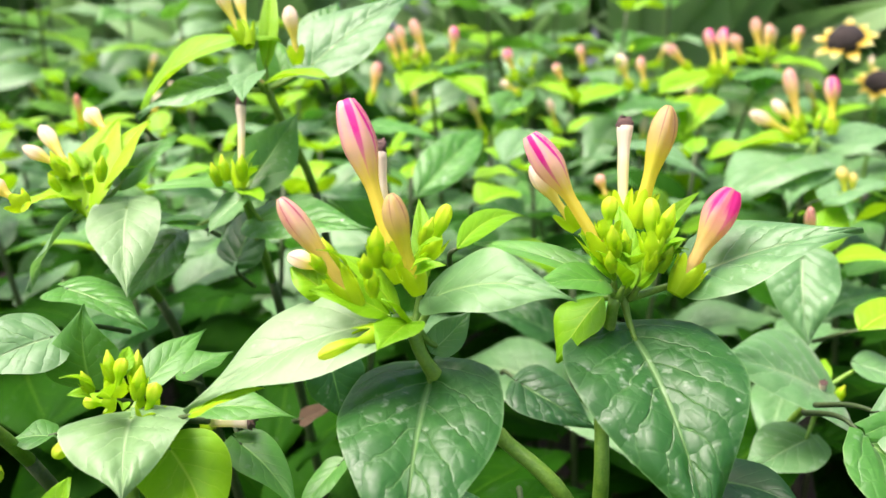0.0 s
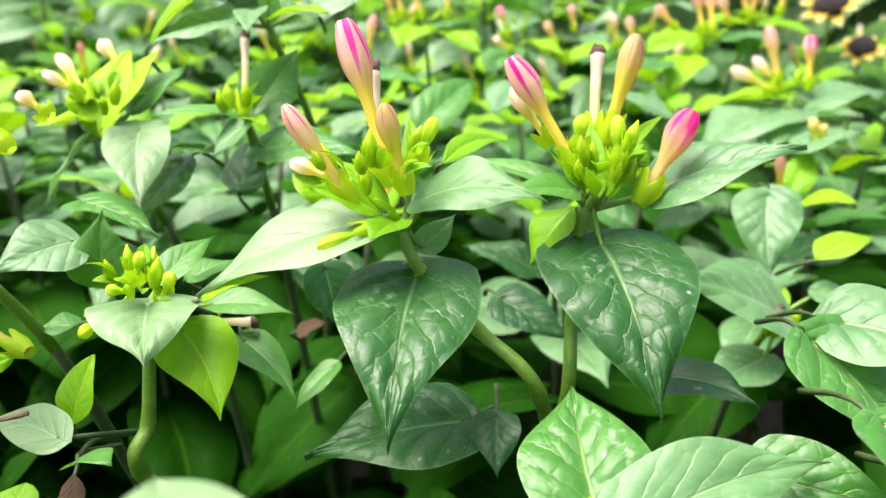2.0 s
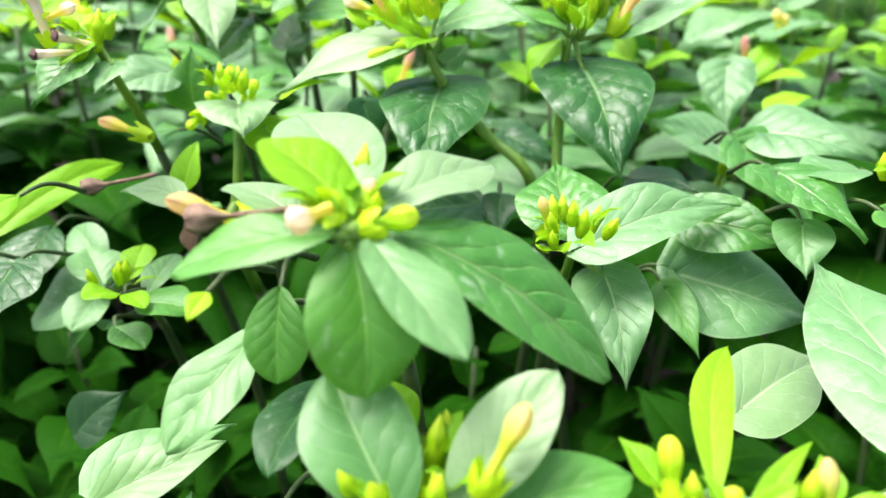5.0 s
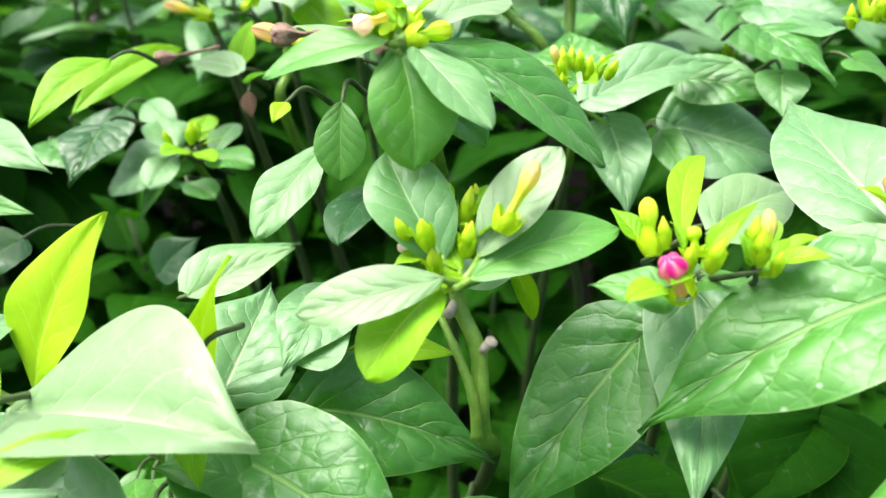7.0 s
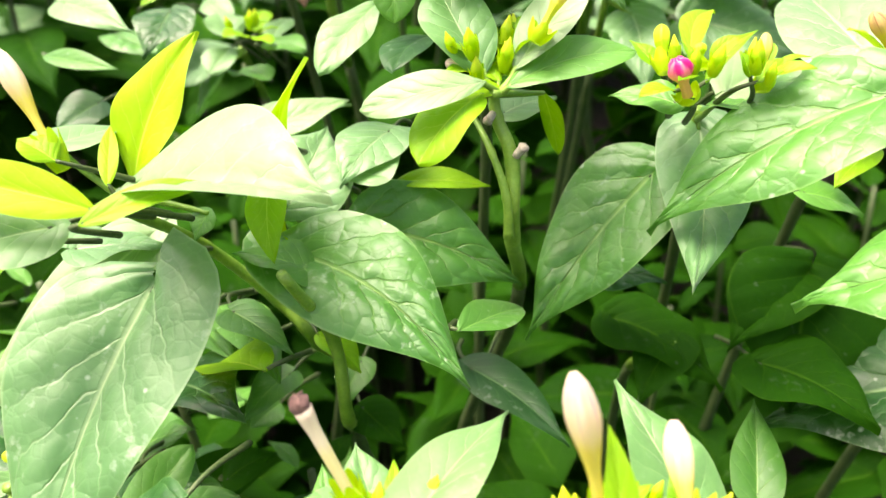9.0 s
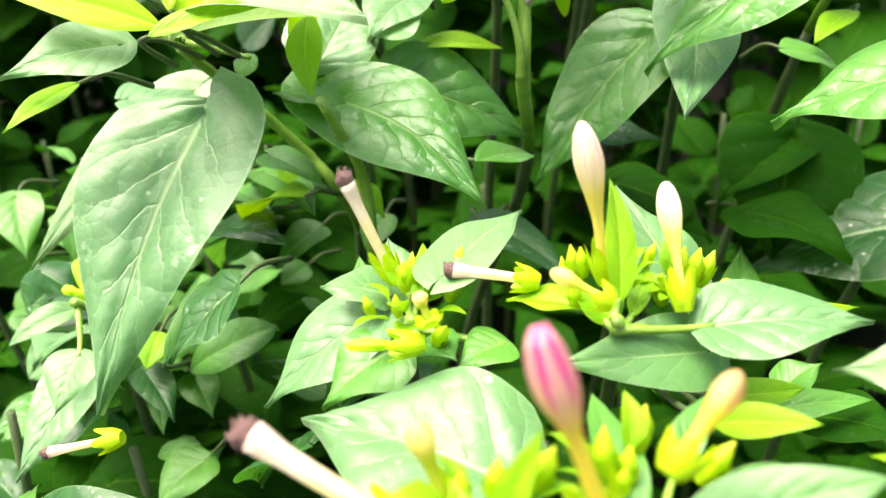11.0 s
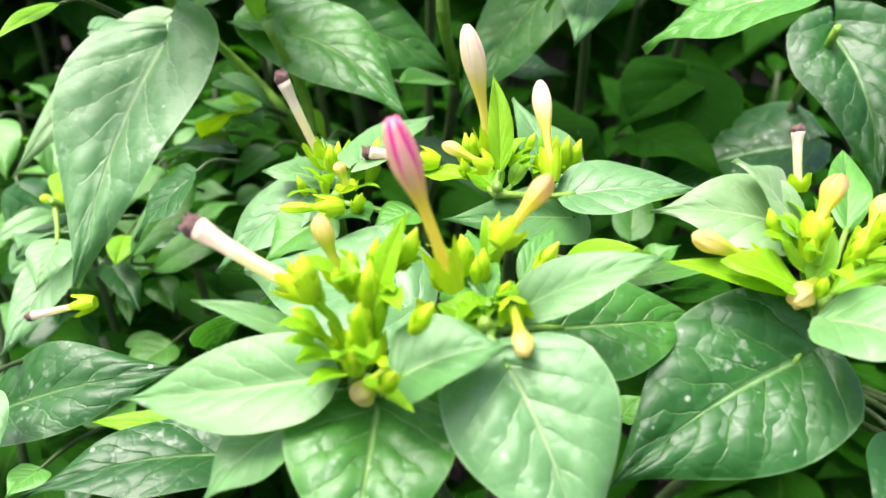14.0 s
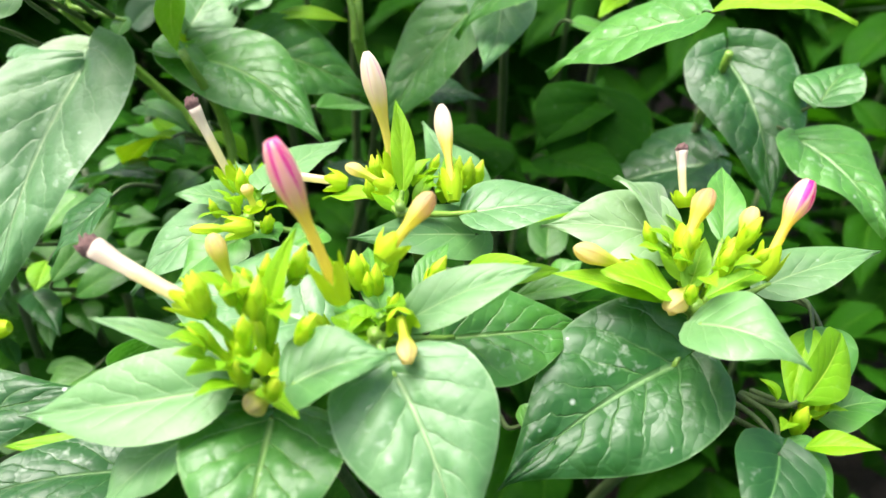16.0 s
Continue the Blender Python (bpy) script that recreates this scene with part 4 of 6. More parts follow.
# young shoot with crinkled pale leaves and green buds
p = plant((0.0104, -0.0161, 0.4887), "young shoot with crinkled pale leaves and green buds", [(0.0091, -0.0099, 0.4860), (0.0103, -0.0111, 0.4776), (0.0152, -0.0140, 0.4658), (0.0161, -0.0126, 0.4400)])
leaf(p, (0.0039, -0.0264, 0.4952), (-0.0254, -0.0274, 0.4844), 0.0133, "pale_sheen", "blunt", roll=-25)
leaf(p, (0.0172, -0.0166, 0.4882), (0.0481, -0.0004, 0.4948), 0.0159, "mid", "blunt", roll=25)
leaf(p, (0.0016, -0.0042, 0.4932), (-0.0088, 0.0066, 0.5103), 0.0212, "pale", "blunt", roll=-10)
leaf(p, (0.0209, -0.0050, 0.4963), (0.0333, 0.0045, 0.5133), 0.0152, "pale_sheen", "blunt", roll=10)
leaf(p, (0.0012, -0.0217, 0.4856), (-0.0087, -0.0349, 0.4728), 0.0184, "young", "blunt")
leaf(p, (0.0156, -0.0081, 0.4852), (-0.0005, -0.0204, 0.4860), 0.0071, "yellow", "blunt", roll=-20)
leaf(p, (0.0226, 0.0049, 0.4806), (0.0290, 0.0198, 0.4539), 0.0076, "young", "blunt")
leaf(p, (0.0053, 0.0113, 0.4908), (-0.0048, 0.0244, 0.4955), 0.0120, "young", "blunt")
leaf(p, (0.0122, -0.0068, 0.4880), (-0.0016, 0.0007, 0.4934), 0.0095, "young", "blunt")
flower_bud(p, (0.0208, -0.0144, 0.5020), (0.0278, -0.0089, 0.5150), 0.0025, "cream")
flower_bud(p, (0.0105, -0.0008, 0.4887), (0.0108, 0.0037, 0.4969), 0.0020, "green")
flower_bud(p, (0.0068, -0.0046, 0.4886), (0.0054, -0.0024, 0.4971), 0.0023, "green")
flower_bud(p, (0.0030, -0.0058, 0.4892), (-0.0046, -0.0083, 0.4920), 0.0020, "cream_white")
green_cluster(p, (0.0082, -0.0053, 0.4892), 8, 0.015)
green_cluster(p, (0.0197, -0.0000, 0.4887), 6, 0.010)
stem(p, [(0.0027, -0.0059, 0.4767), (0.0094, -0.0155, 0.4688), (0.0142, -0.0196, 0.4567), (0.0153, -0.0199, 0.4440)])
stub(p, (0.0162, -0.0150, 0.4678), (0.0189, -0.0160, 0.4716), 0.0013)
stub(p, (0.0094, -0.0115, 0.4791), (0.0078, -0.0159, 0.4778), 0.0012)

# shoot with a small magenta bud and narrow bracts
p = plant((0.0707, 0.0195, 0.4713), "shoot with a small magenta bud and narrow bracts")
leaf(p, (0.0723, 0.0225, 0.4663), (0.0659, -0.0396, 0.4419), 0.0289, "pale", "heart", sag=-0.08)
leaf(p, (0.1134, -0.0135, 0.4899), (0.0546, -0.0188, 0.4480), 0.0389, "mid", "heart", roll=-20, sag=0.1)
leaf(p, (0.0621, -0.0048, 0.4946), (0.0775, 0.0508, 0.4931), 0.0089, "young", "oval")
leaf(p, (0.0656, -0.0127, 0.4905), (0.0812, 0.0061, 0.4998), 0.0051, "young", "oval", roll=15)
leaf(p, (0.0583, -0.0163, 0.4857), (0.0406, -0.0123, 0.4858), 0.0121, "mid", "heart", roll=-15)
leaf(p, (0.0545, 0.0028, 0.4892), (0.0469, 0.0110, 0.4947), 0.0077, "young", "oval")
leaf(p, (0.0788, -0.0113, 0.4904), (0.0923, -0.0020, 0.4938), 0.0057, "young", "oval", roll=10)
leaf(p, (0.0572, -0.0195, 0.4902), (0.0472, -0.0262, 0.4907), 0.0089, "young", "oval")
leaf(p, (0.0774, -0.0107, 0.4916), (0.0743, -0.0075, 0.4977), 0.0071, "young", "oval")
leaf(p, (0.0901, 0.0713, 0.4604), (0.1271, 0.1055, 0.4582), 0.0256, "pale_sheen", "heart", roll=24)
leaf(p, (0.0710, 0.0040, 0.4781), (0.0820, -0.0047, 0.4811), 0.0144, "mid", "heart")
flower_bud(p, (0.0603, -0.0199, 0.4890), (0.0559, -0.0226, 0.4992), 0.0039, "magenta")
flower_bud(p, (0.0556, -0.0038, 0.4916), (0.0541, 0.0038, 0.5009), 0.0026, "green")
flower_bud(p, (0.0817, -0.0064, 0.4883), (0.0824, 0.0007, 0.5003), 0.0021, "cream")
flower_bud(p, (0.0640, -0.0102, 0.4951), (0.0633, -0.0076, 0.4995), 0.0020, "green")
green_cluster(p, (0.0624, -0.0141, 0.4925), 3, 0.008)
green_cluster(p, (0.0810, -0.0075, 0.4904), 3, 0.006)

# broad-leaved shoot with a tan bud
p = plant((0.1270, 0.0255, 0.4846), "broad-leaved shoot with a tan bud")
leaf(p, (0.1354, -0.0609, 0.4692), (0.0892, -0.0460, 0.4435), 0.0440, "mid", "heart", roll=-15)
leaf(p, (0.1232, 0.0260, 0.4851), (0.1144, 0.1026, 0.4927), 0.0365, "pale", "heart", roll=-15)
leaf(p, (0.1223, 0.0191, 0.4868), (0.1108, 0.0235, 0.4967), 0.0156, "yellow", "oval")
leaf(p, (0.1236, 0.0407, 0.4032), (0.1139, -0.0005, 0.3679), 0.0560, "shade_dark", "heart", roll=-12, lobes=0.1)
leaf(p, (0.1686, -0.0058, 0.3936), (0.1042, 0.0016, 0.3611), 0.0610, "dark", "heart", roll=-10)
leaf(p, (0.1197, 0.0452, 0.4001), (0.0919, 0.0108, 0.3861), 0.0370, "shade_dark", "heart")
leaf(p, (0.0986, -0.0320, 0.3604), (0.1013, 0.0001, 0.3745), 0.0174, "mid", "heart")
leaf(p, (0.1321, 0.0325, 0.4557), (0.1150, 0.0150, 0.4489), 0.0113, "young", "oval")
leaf(p, (0.1072, 0.0190, 0.4450), (0.1274, 0.0180, 0.4385), 0.0200, "mid", "heart")
leaf(p, (0.1124, 0.1436, 0.5071), (0.1345, 0.1157, 0.4946), 0.0332, "mid", "heart")
leaf(p, (0.1395, 0.1458, 0.5071), (0.1145, 0.1428, 0.5053), 0.0232, "pale", "heart")
leaf(p, (0.1400, 0.1204, 0.5023), (0.1551, 0.1056, 0.4938), 0.0212, "mid", "heart")
flower_bud(p, (0.1231, 0.0165, 0.4898), (0.1137, 0.0170, 0.5024), 0.0030, "tan")
flower_bud(p, (0.1409, 0.1180, 0.5186), (0.1460, 0.1257, 0.5319), 0.0028, "cream_white")
green_cluster(p, (0.1410, 0.1162, 0.5153), 4, 0.010)

# flower head of cream and green buds with a withered bloom
p = plant((0.0167, -0.1966, 0.4164), "flower head of cream and green buds with a withered bloom")
leaf(p, (0.0100, -0.2059, 0.4225), (-0.0329, -0.2082, 0.4139), 0.0206, "pale", "heart", roll=-34, sag=0.05, fold=18)
leaf(p, (0.0223, -0.2038, 0.4147), (0.0222, -0.2400, 0.4020), 0.0345, "mid", "heart", roll=3, sag=0.08, fold=8)
leaf(p, (0.0059, -0.2081, 0.4117), (-0.0123, -0.2220, 0.3994), 0.0187, "pale", "heart")
leaf(p, (0.0281, -0.2088, 0.4276), (0.0494, -0.2047, 0.4342), 0.0196, "pale", "heart", roll=12, fold=22)
leaf(p, (0.0235, -0.1968, 0.4335), (0.0267, -0.1899, 0.4539), 0.0077, "young", "oval", roll=20)
leaf(p, (0.0219, -0.1559, 0.4049), (-0.0287, -0.1396, 0.4016), 0.0426, "pale", "heart", roll=-10)
leaf(p, (0.0027, -0.1932, 0.4277), (-0.0178, -0.1979, 0.4339), 0.0065, "pale", "oval", roll=-15)
leaf(p, (0.0129, -0.2045, 0.4369), (0.0067, -0.2022, 0.4413), 0.0077, "young", "oval")
leaf(p, (0.0183, -0.2141, 0.4301), (0.0118, -0.2190, 0.4323), 0.0074, "young", "oval")
leaf(p, (0.0252, -0.2137, 0.4304), (0.0321, -0.2200, 0.4291), 0.0065, "young", "oval")
leaf(p, (0.0156, -0.2074, 0.4319), (0.0084, -0.2130, 0.4328), 0.0104, "young", "oval")
withered_flower(p, (0.0068, -0.1946, 0.4353), (-0.0211, -0.1886, 0.4460), 0.0030)
flower_bud(p, (0.0117, -0.1883, 0.4363), (0.0072, -0.1862, 0.4493), 0.0027, "cream")
flower_bud(p, (0.0128, -0.1978, 0.4234), (0.0035, -0.1976, 0.4332), 0.0021, "green")
flower_bud(p, (0.0210, -0.2002, 0.4255), (0.0170, -0.1953, 0.4345), 0.0021, "green")
flower_bud(p, (0.0247, -0.2030, 0.4238), (0.0180, -0.2088, 0.4197), 0.0035, "cream")
green_cluster(p, (0.0192, -0.2072, 0.4320), 9, 0.016)
green_cluster(p, (0.0187, -0.1929, 0.4365), 6, 0.010)

# flower head with a tall pink-tipped bud and tan buds
p = plant((0.0434, -0.1931, 0.4302), "flower head with a tall pink-tipped bud and tan buds")
leaf(p, (0.0518, -0.1821, 0.4238), (0.0796, -0.1823, 0.4428), 0.0137, "pale", "oval", roll=25)
leaf(p, (0.0596, -0.1801, 0.4204), (0.0958, -0.1630, 0.4139), 0.0265, "mid", "heart", roll=33)
leaf(p, (0.0484, -0.2009, 0.4266), (0.0660, -0.2325, 0.4030), 0.0340, "pale", "heart", roll=14, sag=0.06, fold=7)
leaf(p, (0.0626, -0.1460, 0.4175), (0.0796, -0.1555, 0.4281), 0.0081, "young", "oval", roll=35)
leaf(p, (0.0412, -0.1797, 0.4202), (0.0331, -0.1759, 0.4275), 0.0107, "mid", "oval")
leaf(p, (0.0457, -0.1703, 0.4247), (0.0367, -0.1515, 0.4276), 0.0092, "mid", "oval")
leaf(p, (0.0508, -0.1697, 0.4248), (0.0584, -0.1529, 0.4310), 0.0071, "mid", "oval")
leaf(p, (0.0426, -0.1848, 0.4213), (0.0328, -0.1866, 0.4294), 0.0133, "young", "oval")
leaf(p, (0.0459, -0.1818, 0.4254), (0.0537, -0.1885, 0.4322), 0.0095, "pale", "heart")
flower_bud(p, (0.0365, -0.1964, 0.4423), (0.0245, -0.1966, 0.4765), 0.0036, "rose_pink")
flower_bud(p, (0.0459, -0.1896, 0.4491), (0.0552, -0.1795, 0.4584), 0.0028, "tan")
flower_bud(p, (0.0492, -0.1917, 0.4334), (0.0523, -0.2047, 0.4320), 0.0026, "cream")
green_cluster(p, (0.0433, -0.1780, 0.4262), 9, 0.014)

# shoot with two cream-white buds on slender tubes
p = plant((0.0430, -0.1274, 0.4281), "shoot with two cream-white buds on slender tubes")
leaf(p, (0.0008, -0.1111, 0.4249), (0.0192, -0.0740, 0.4254), 0.0204, "pale", "heart", roll=-10)
leaf(p, (0.0443, -0.1158, 0.4313), (0.0397, -0.1068, 0.4529), 0.0078, "young", "oval")
leaf(p, (0.0650, -0.0901, 0.4117), (0.0455, -0.0636, 0.4294), 0.0226, "pale", "heart")
leaf(p, (0.0642, -0.1200, 0.4232), (0.1009, -0.1175, 0.4261), 0.0238, "pale", "heart", roll=10)
leaf(p, (0.0699, -0.1080, 0.4106), (0.1069, -0.0952, 0.4144), 0.0065, "young", "oval", roll=30)
leaf(p, (0.0672, -0.1179, 0.4143), (0.0285, -0.1352, 0.4207), 0.0192, "pale", "heart", roll=-29)
leaf(p, (0.0527, -0.1107, 0.4192), (0.0512, -0.1047, 0.4290), 0.0056, "young", "oval")
leaf(p, (0.0310, -0.1108, 0.4231), (0.0174, -0.1133, 0.4219), 0.0120, "young", "oval")
leaf(p, (0.0619, -0.1104, 0.4179), (0.0737, -0.1000, 0.4226), 0.0070, "young", "oval")
leaf(p, (0.0435, -0.1177, 0.4192), (0.0340, -0.1140, 0.4269), 0.0130, "young", "oval")
leaf(p, (0.0693, -0.1120, 0.3949), (0.0946, -0.1077, 0.3969), 0.0095, "young", "oval", roll=20)
leaf(p, (0.0796, -0.1062, 0.3832), (0.1159, -0.0992, 0.3875), 0.0096, "mid", "oval", roll=20)
flower_bud(p, (0.0403, -0.1154, 0.4319), (0.0332, -0.1105, 0.4684), 0.0039, "cream_white")
flower_bud(p, (0.0583, -0.1182, 0.4276), (0.0536, -0.1000, 0.4493), 0.0034, "cream_white")
flower_bud(p, (0.0395, -0.1312, 0.4362), (0.0276, -0.1265, 0.4400), 0.0023, "cream")
flower_bud(p, (0.0666, -0.1064, 0.4195), (0.0729, -0.1001, 0.4226), 0.0022, "green")
green_cluster(p, (0.0416, -0.1113, 0.4241), 6, 0.013)
green_cluster(p, (0.0593, -0.1082, 0.4218), 5, 0.008)

# side shoot with a withered flower and tiny buds
p = plant((-0.0059, -0.1155, 0.4154), "side shoot with a withered flower and tiny buds")
leaf(p, (-0.0156, -0.1086, 0.4112), (-0.0448, -0.1233, 0.3885), 0.0255, "pale", "heart", roll=-15)
leaf(p, (-0.0087, -0.1188, 0.4087), (-0.0259, -0.1328, 0.3991), 0.0220, "mid", "heart", roll=-10)
leaf(p, (-0.0146, -0.1041, 0.4143), (-0.0309, -0.1083, 0.4182), 0.0168, "pale", "heart")
leaf(p, (-0.0089, -0.0995, 0.4111), (-0.0178, -0.0834, 0.4195), 0.0161, "pale", "heart")
leaf(p, (-0.0179, -0.1024, 0.4082), (-0.0256, -0.0871, 0.4152), 0.0097, "mid", "heart")
leaf(p, (-0.0018, -0.1213, 0.4128), (0.0073, -0.1302, 0.4157), 0.0134, "mid", "heart")
leaf(p, (-0.0041, -0.1063, 0.4182), (-0.0065, -0.0916, 0.4232), 0.0059, "young", "oval")
leaf(p, (0.0181, -0.1189, 0.4127), (0.0069, -0.1277, 0.4104), 0.0145, "mid", "heart")
withered_flower(p, (-0.0126, -0.1039, 0.4201), (-0.0253, -0.1014, 0.4477), 0.0025)
withered_flower(p, (0.0234, -0.1125, 0.4272), (0.0024, -0.1115, 0.4296), 0.0023)
flower_bud(p, (-0.0019, -0.1308, 0.4199), (-0.0182, -0.1331, 0.4191), 0.0019, "green")
flower_bud(p, (0.0006, -0.1297, 0.4267), (-0.0018, -0.1284, 0.4328), 0.0023, "cream")
green_cluster(p, (-0.0062, -0.1134, 0.4148), 8, 0.013)

# flower head of tan and magenta buds above a glossy dark leaf
p = plant((0.1211, -0.1671, 0.4251), "flower head of tan and magenta buds above a glossy dark leaf", [(0.1196, -0.1705, 0.4278), (0.1258, -0.1651, 0.4072), (0.1349, -0.1625, 0.3815)])
leaf(p, (0.1186, -0.1720, 0.4107), (0.0732, -0.2018, 0.3933), 0.0422, "dark", "heart", roll=-25, fold=8, lobes=0.12)
leaf(p, (0.1180, -0.1792, 0.4279), (0.1390, -0.1947, 0.4301), 0.0216, "pale", "heart", roll=15, sag=0.14, droop=0.5)
leaf(p, (0.1478, -0.1796, 0.4061), (0.1638, -0.1580, 0.4124), 0.0163, "young", "blunt", roll=50)
leaf(p, (0.1202, -0.1458, 0.4303), (0.1016, -0.1427, 0.4482), 0.0238, "pale_sheen", "heart")
leaf(p, (0.1165, -0.1488, 0.4332), (0.0826, -0.1457, 0.4337), 0.0230, "pale_sheen", "heart", roll=-30, fold=14)
leaf(p, (0.1155, -0.1602, 0.4199), (0.0838, -0.1664, 0.4318), 0.0084, "young", "oval", roll=-15)
leaf(p, (0.1419, -0.1545, 0.4239), (0.1747, -0.1436, 0.4301), 0.0152, "pale", "heart", roll=15)
leaf(p, (0.1317, -0.1450, 0.4307), (0.1368, -0.1159, 0.4402), 0.0116, "mid", "oval")
leaf(p, (0.1143, -0.1634, 0.4304), (0.1239, -0.1534, 0.4368), 0.0072, "young", "oval")
leaf(p, (0.1242, -0.1685, 0.4310), (0.1413, -0.1603, 0.4337), 0.0089, "young", "oval")
leaf(p, (0.1089, -0.1694, 0.4305), (0.0961, -0.1677, 0.4343), 0.0138, "young", "oval")
leaf(p, (0.1184, -0.1567, 0.4316), (0.1126, -0.1490, 0.4352), 0.0111, "young", "oval")
flower_bud(p, (0.1162, -0.1633, 0.4400), (0.1223, -0.1524, 0.4502), 0.0034, "tan")
flower_bud(p, (0.1075, -0.1609, 0.4292), (0.0895, -0.1646, 0.4385), 0.0031, "cream")
flower_bud(p, (0.1311, -0.1569, 0.4344), (0.1367, -0.1479, 0.4432), 0.0031, "cream")
flower_bud(p, (0.1371, -0.1625, 0.4329), (0.1465, -0.1501, 0.4528), 0.0038, "rose_pink")
flower_bud(p, (0.1223, -0.1609, 0.4274), (0.1120, -0.1737, 0.4283), 0.0036, "cream")
withered_flower(p, (0.1276, -0.1170, 0.4289), (0.1251, -0.1087, 0.4432), 0.0022)
green_cluster(p, (0.1214, -0.1623, 0.4318), 9, 0.016)

# dark heart-leaved shoot behind the flower heads
p = plant((0.1612, -0.0240, 0.4474), "dark heart-leaved shoot behind the flower heads")
leaf(p, (0.1657, -0.0089, 0.4406), (0.1762, -0.0631, 0.4006), 0.0447, "dark", "heart", roll=9, fold=8, lobes=0.15)
leaf(p, (0.1835, -0.0531, 0.4251), (0.2083, -0.0871, 0.4052), 0.0402, "mid", "heart")
leaf(p, (0.1433, -0.0516, 0.4696), (0.1942, -0.0505, 0.4679), 0.0235, "young", "oval")
leaf(p, (0.1955, -0.0359, 0.4337), (0.2147, -0.0172, 0.4442), 0.0253, "mid", "heart")
leaf(p, (0.1576, -0.1552, 0.4117), (0.1484, -0.1744, 0.3997), 0.0105, "young", "oval")
leaf(p, (0.1607, -0.1558, 0.4105), (0.1615, -0.1728, 0.4014), 0.0138, "mid", "heart")
leaf(p, (0.1388, -0.1936, 0.4024), (0.1270, -0.2151, 0.3960), 0.0215, "dark", "heart", roll=-18, lobes=0.1)
leaf(p, (0.1426, -0.1873, 0.3979), (0.1517, -0.2009, 0.3940), 0.0164, "mid", "heart")
leaf(p, (0.1474, -0.1870, 0.3981), (0.1615, -0.1938, 0.4052), 0.0089, "young", "oval")
leaf(p, (0.1620, -0.1667, 0.3920), (0.1802, -0.1641, 0.3952), 0.0179, "mid", "heart")
green_cluster(p, (0.1486, -0.1759, 0.3972), 3, 0.009)

# low shoot with long pointed leaves at the bed's edge
p = plant((-0.0359, -0.1508, 0.3433), "low shoot with long pointed leaves at the bed's edge")
leaf(p, (-0.1168, -0.1467, 0.3424), (-0.0510, -0.1390, 0.3620), 0.0330, "dark", "heart", roll=22, sag=0.09)
leaf(p, (-0.0364, -0.1541, 0.3472), (-0.0779, -0.1567, 0.3516), 0.0102, "young", "oval", roll=-20)
leaf(p, (-0.0979, -0.0774, 0.3608), (-0.0802, -0.0511, 0.3804), 0.0158, "mid", "blunt", roll=18)
leaf(p, (-0.1001, -0.0599, 0.3418), (-0.0680, -0.0510, 0.3585), 0.0169, "mid", "blunt", roll=30)
leaf(p, (-0.1351, -0.0597, 0.3596), (-0.1496, -0.0796, 0.3496), 0.0158, "pale", "blunt", roll=-21)
leaf(p, (-0.1382, -0.0567, 0.3651), (-0.1574, -0.0748, 0.3593), 0.0109, "pale", "oval", roll=-27)
leaf(p, (-0.1027, -0.0182, 0.3237), (-0.0648, -0.0058, 0.3352), 0.0205, "shade_dark", "heart", roll=35)
leaf(p, (-0.1744, -0.0364, 0.3486), (-0.1498, -0.0240, 0.3633), 0.0237, "dark", "heart", roll=33)
leaf(p, (-0.0983, -0.0170, 0.3630), (-0.0876, 0.0002, 0.3694), 0.0122, "mid", "oval", roll=19)
leaf(p, (-0.0745, 0.0107, 0.3451), (-0.0826, -0.0034, 0.3432), 0.0139, "mid", "oval", roll=-19)
leaf(p, (-0.0197, -0.1912, 0.3812), (-0.0646, -0.2082, 0.3792), 0.0239, "dark", "heart", roll=-10)
leaf(p, (-0.1298, -0.0744, 0.3531), (-0.1394, -0.1117, 0.3341), 0.0235, "pale", "heart")
leaf(p, (-0.0584, -0.1004, 0.4099), (-0.0763, -0.1127, 0.3914), 0.0259, "dark", "heart")
leaf(p, (-0.1083, -0.0375, 0.3509), (-0.0798, -0.0480, 0.3484), 0.0274, "dark", "heart")
leaf(p, (-0.1293, -0.0585, 0.3591), (-0.1509, -0.0769, 0.3528), 0.0262, "dark", "heart")
leaf(p, (-0.1397, -0.0472, 0.3598), (-0.1589, -0.0632, 0.3569), 0.0187, "dark", "heart")
leaf(p, (-0.1097, -0.0575, 0.3574), (-0.1087, -0.0726, 0.3523), 0.0128, "young", "oval")
leaf(p, (-0.1144, -0.0655, 0.3457), (-0.0973, -0.0816, 0.3365), 0.0142, "dark", "heart")
leaf(p, (-0.1678, -0.0351, 0.3647), (-0.1499, -0.0397, 0.3546), 0.0198, "dark", "heart")
leaf(p, (-0.1465, -0.0287, 0.3711), (-0.1448, -0.0452, 0.3637), 0.0111, "young", "oval")
leaf(p, (-0.0524, -0.0513, 0.4126), (-0.0853, -0.0241, 0.3863), 0.0223, "young", "oval")
leaf(p, (-0.1073, -0.0124, 0.3712), (-0.0577, -0.0588, 0.4020), 0.0369, "dark", "heart")
leaf(p, (-0.0352, -0.1224, 0.3737), (-0.0604, -0.1025, 0.3350), 0.0313, "dark", "heart")
leaf(p, (-0.0224, -0.1081, 0.3937), (-0.0243, -0.1235, 0.3888), 0.0157, "dark", "heart")
withered_flower(p, (-0.0887, -0.1254, 0.3737), (-0.1108, -0.1279, 0.3682), 0.0019)

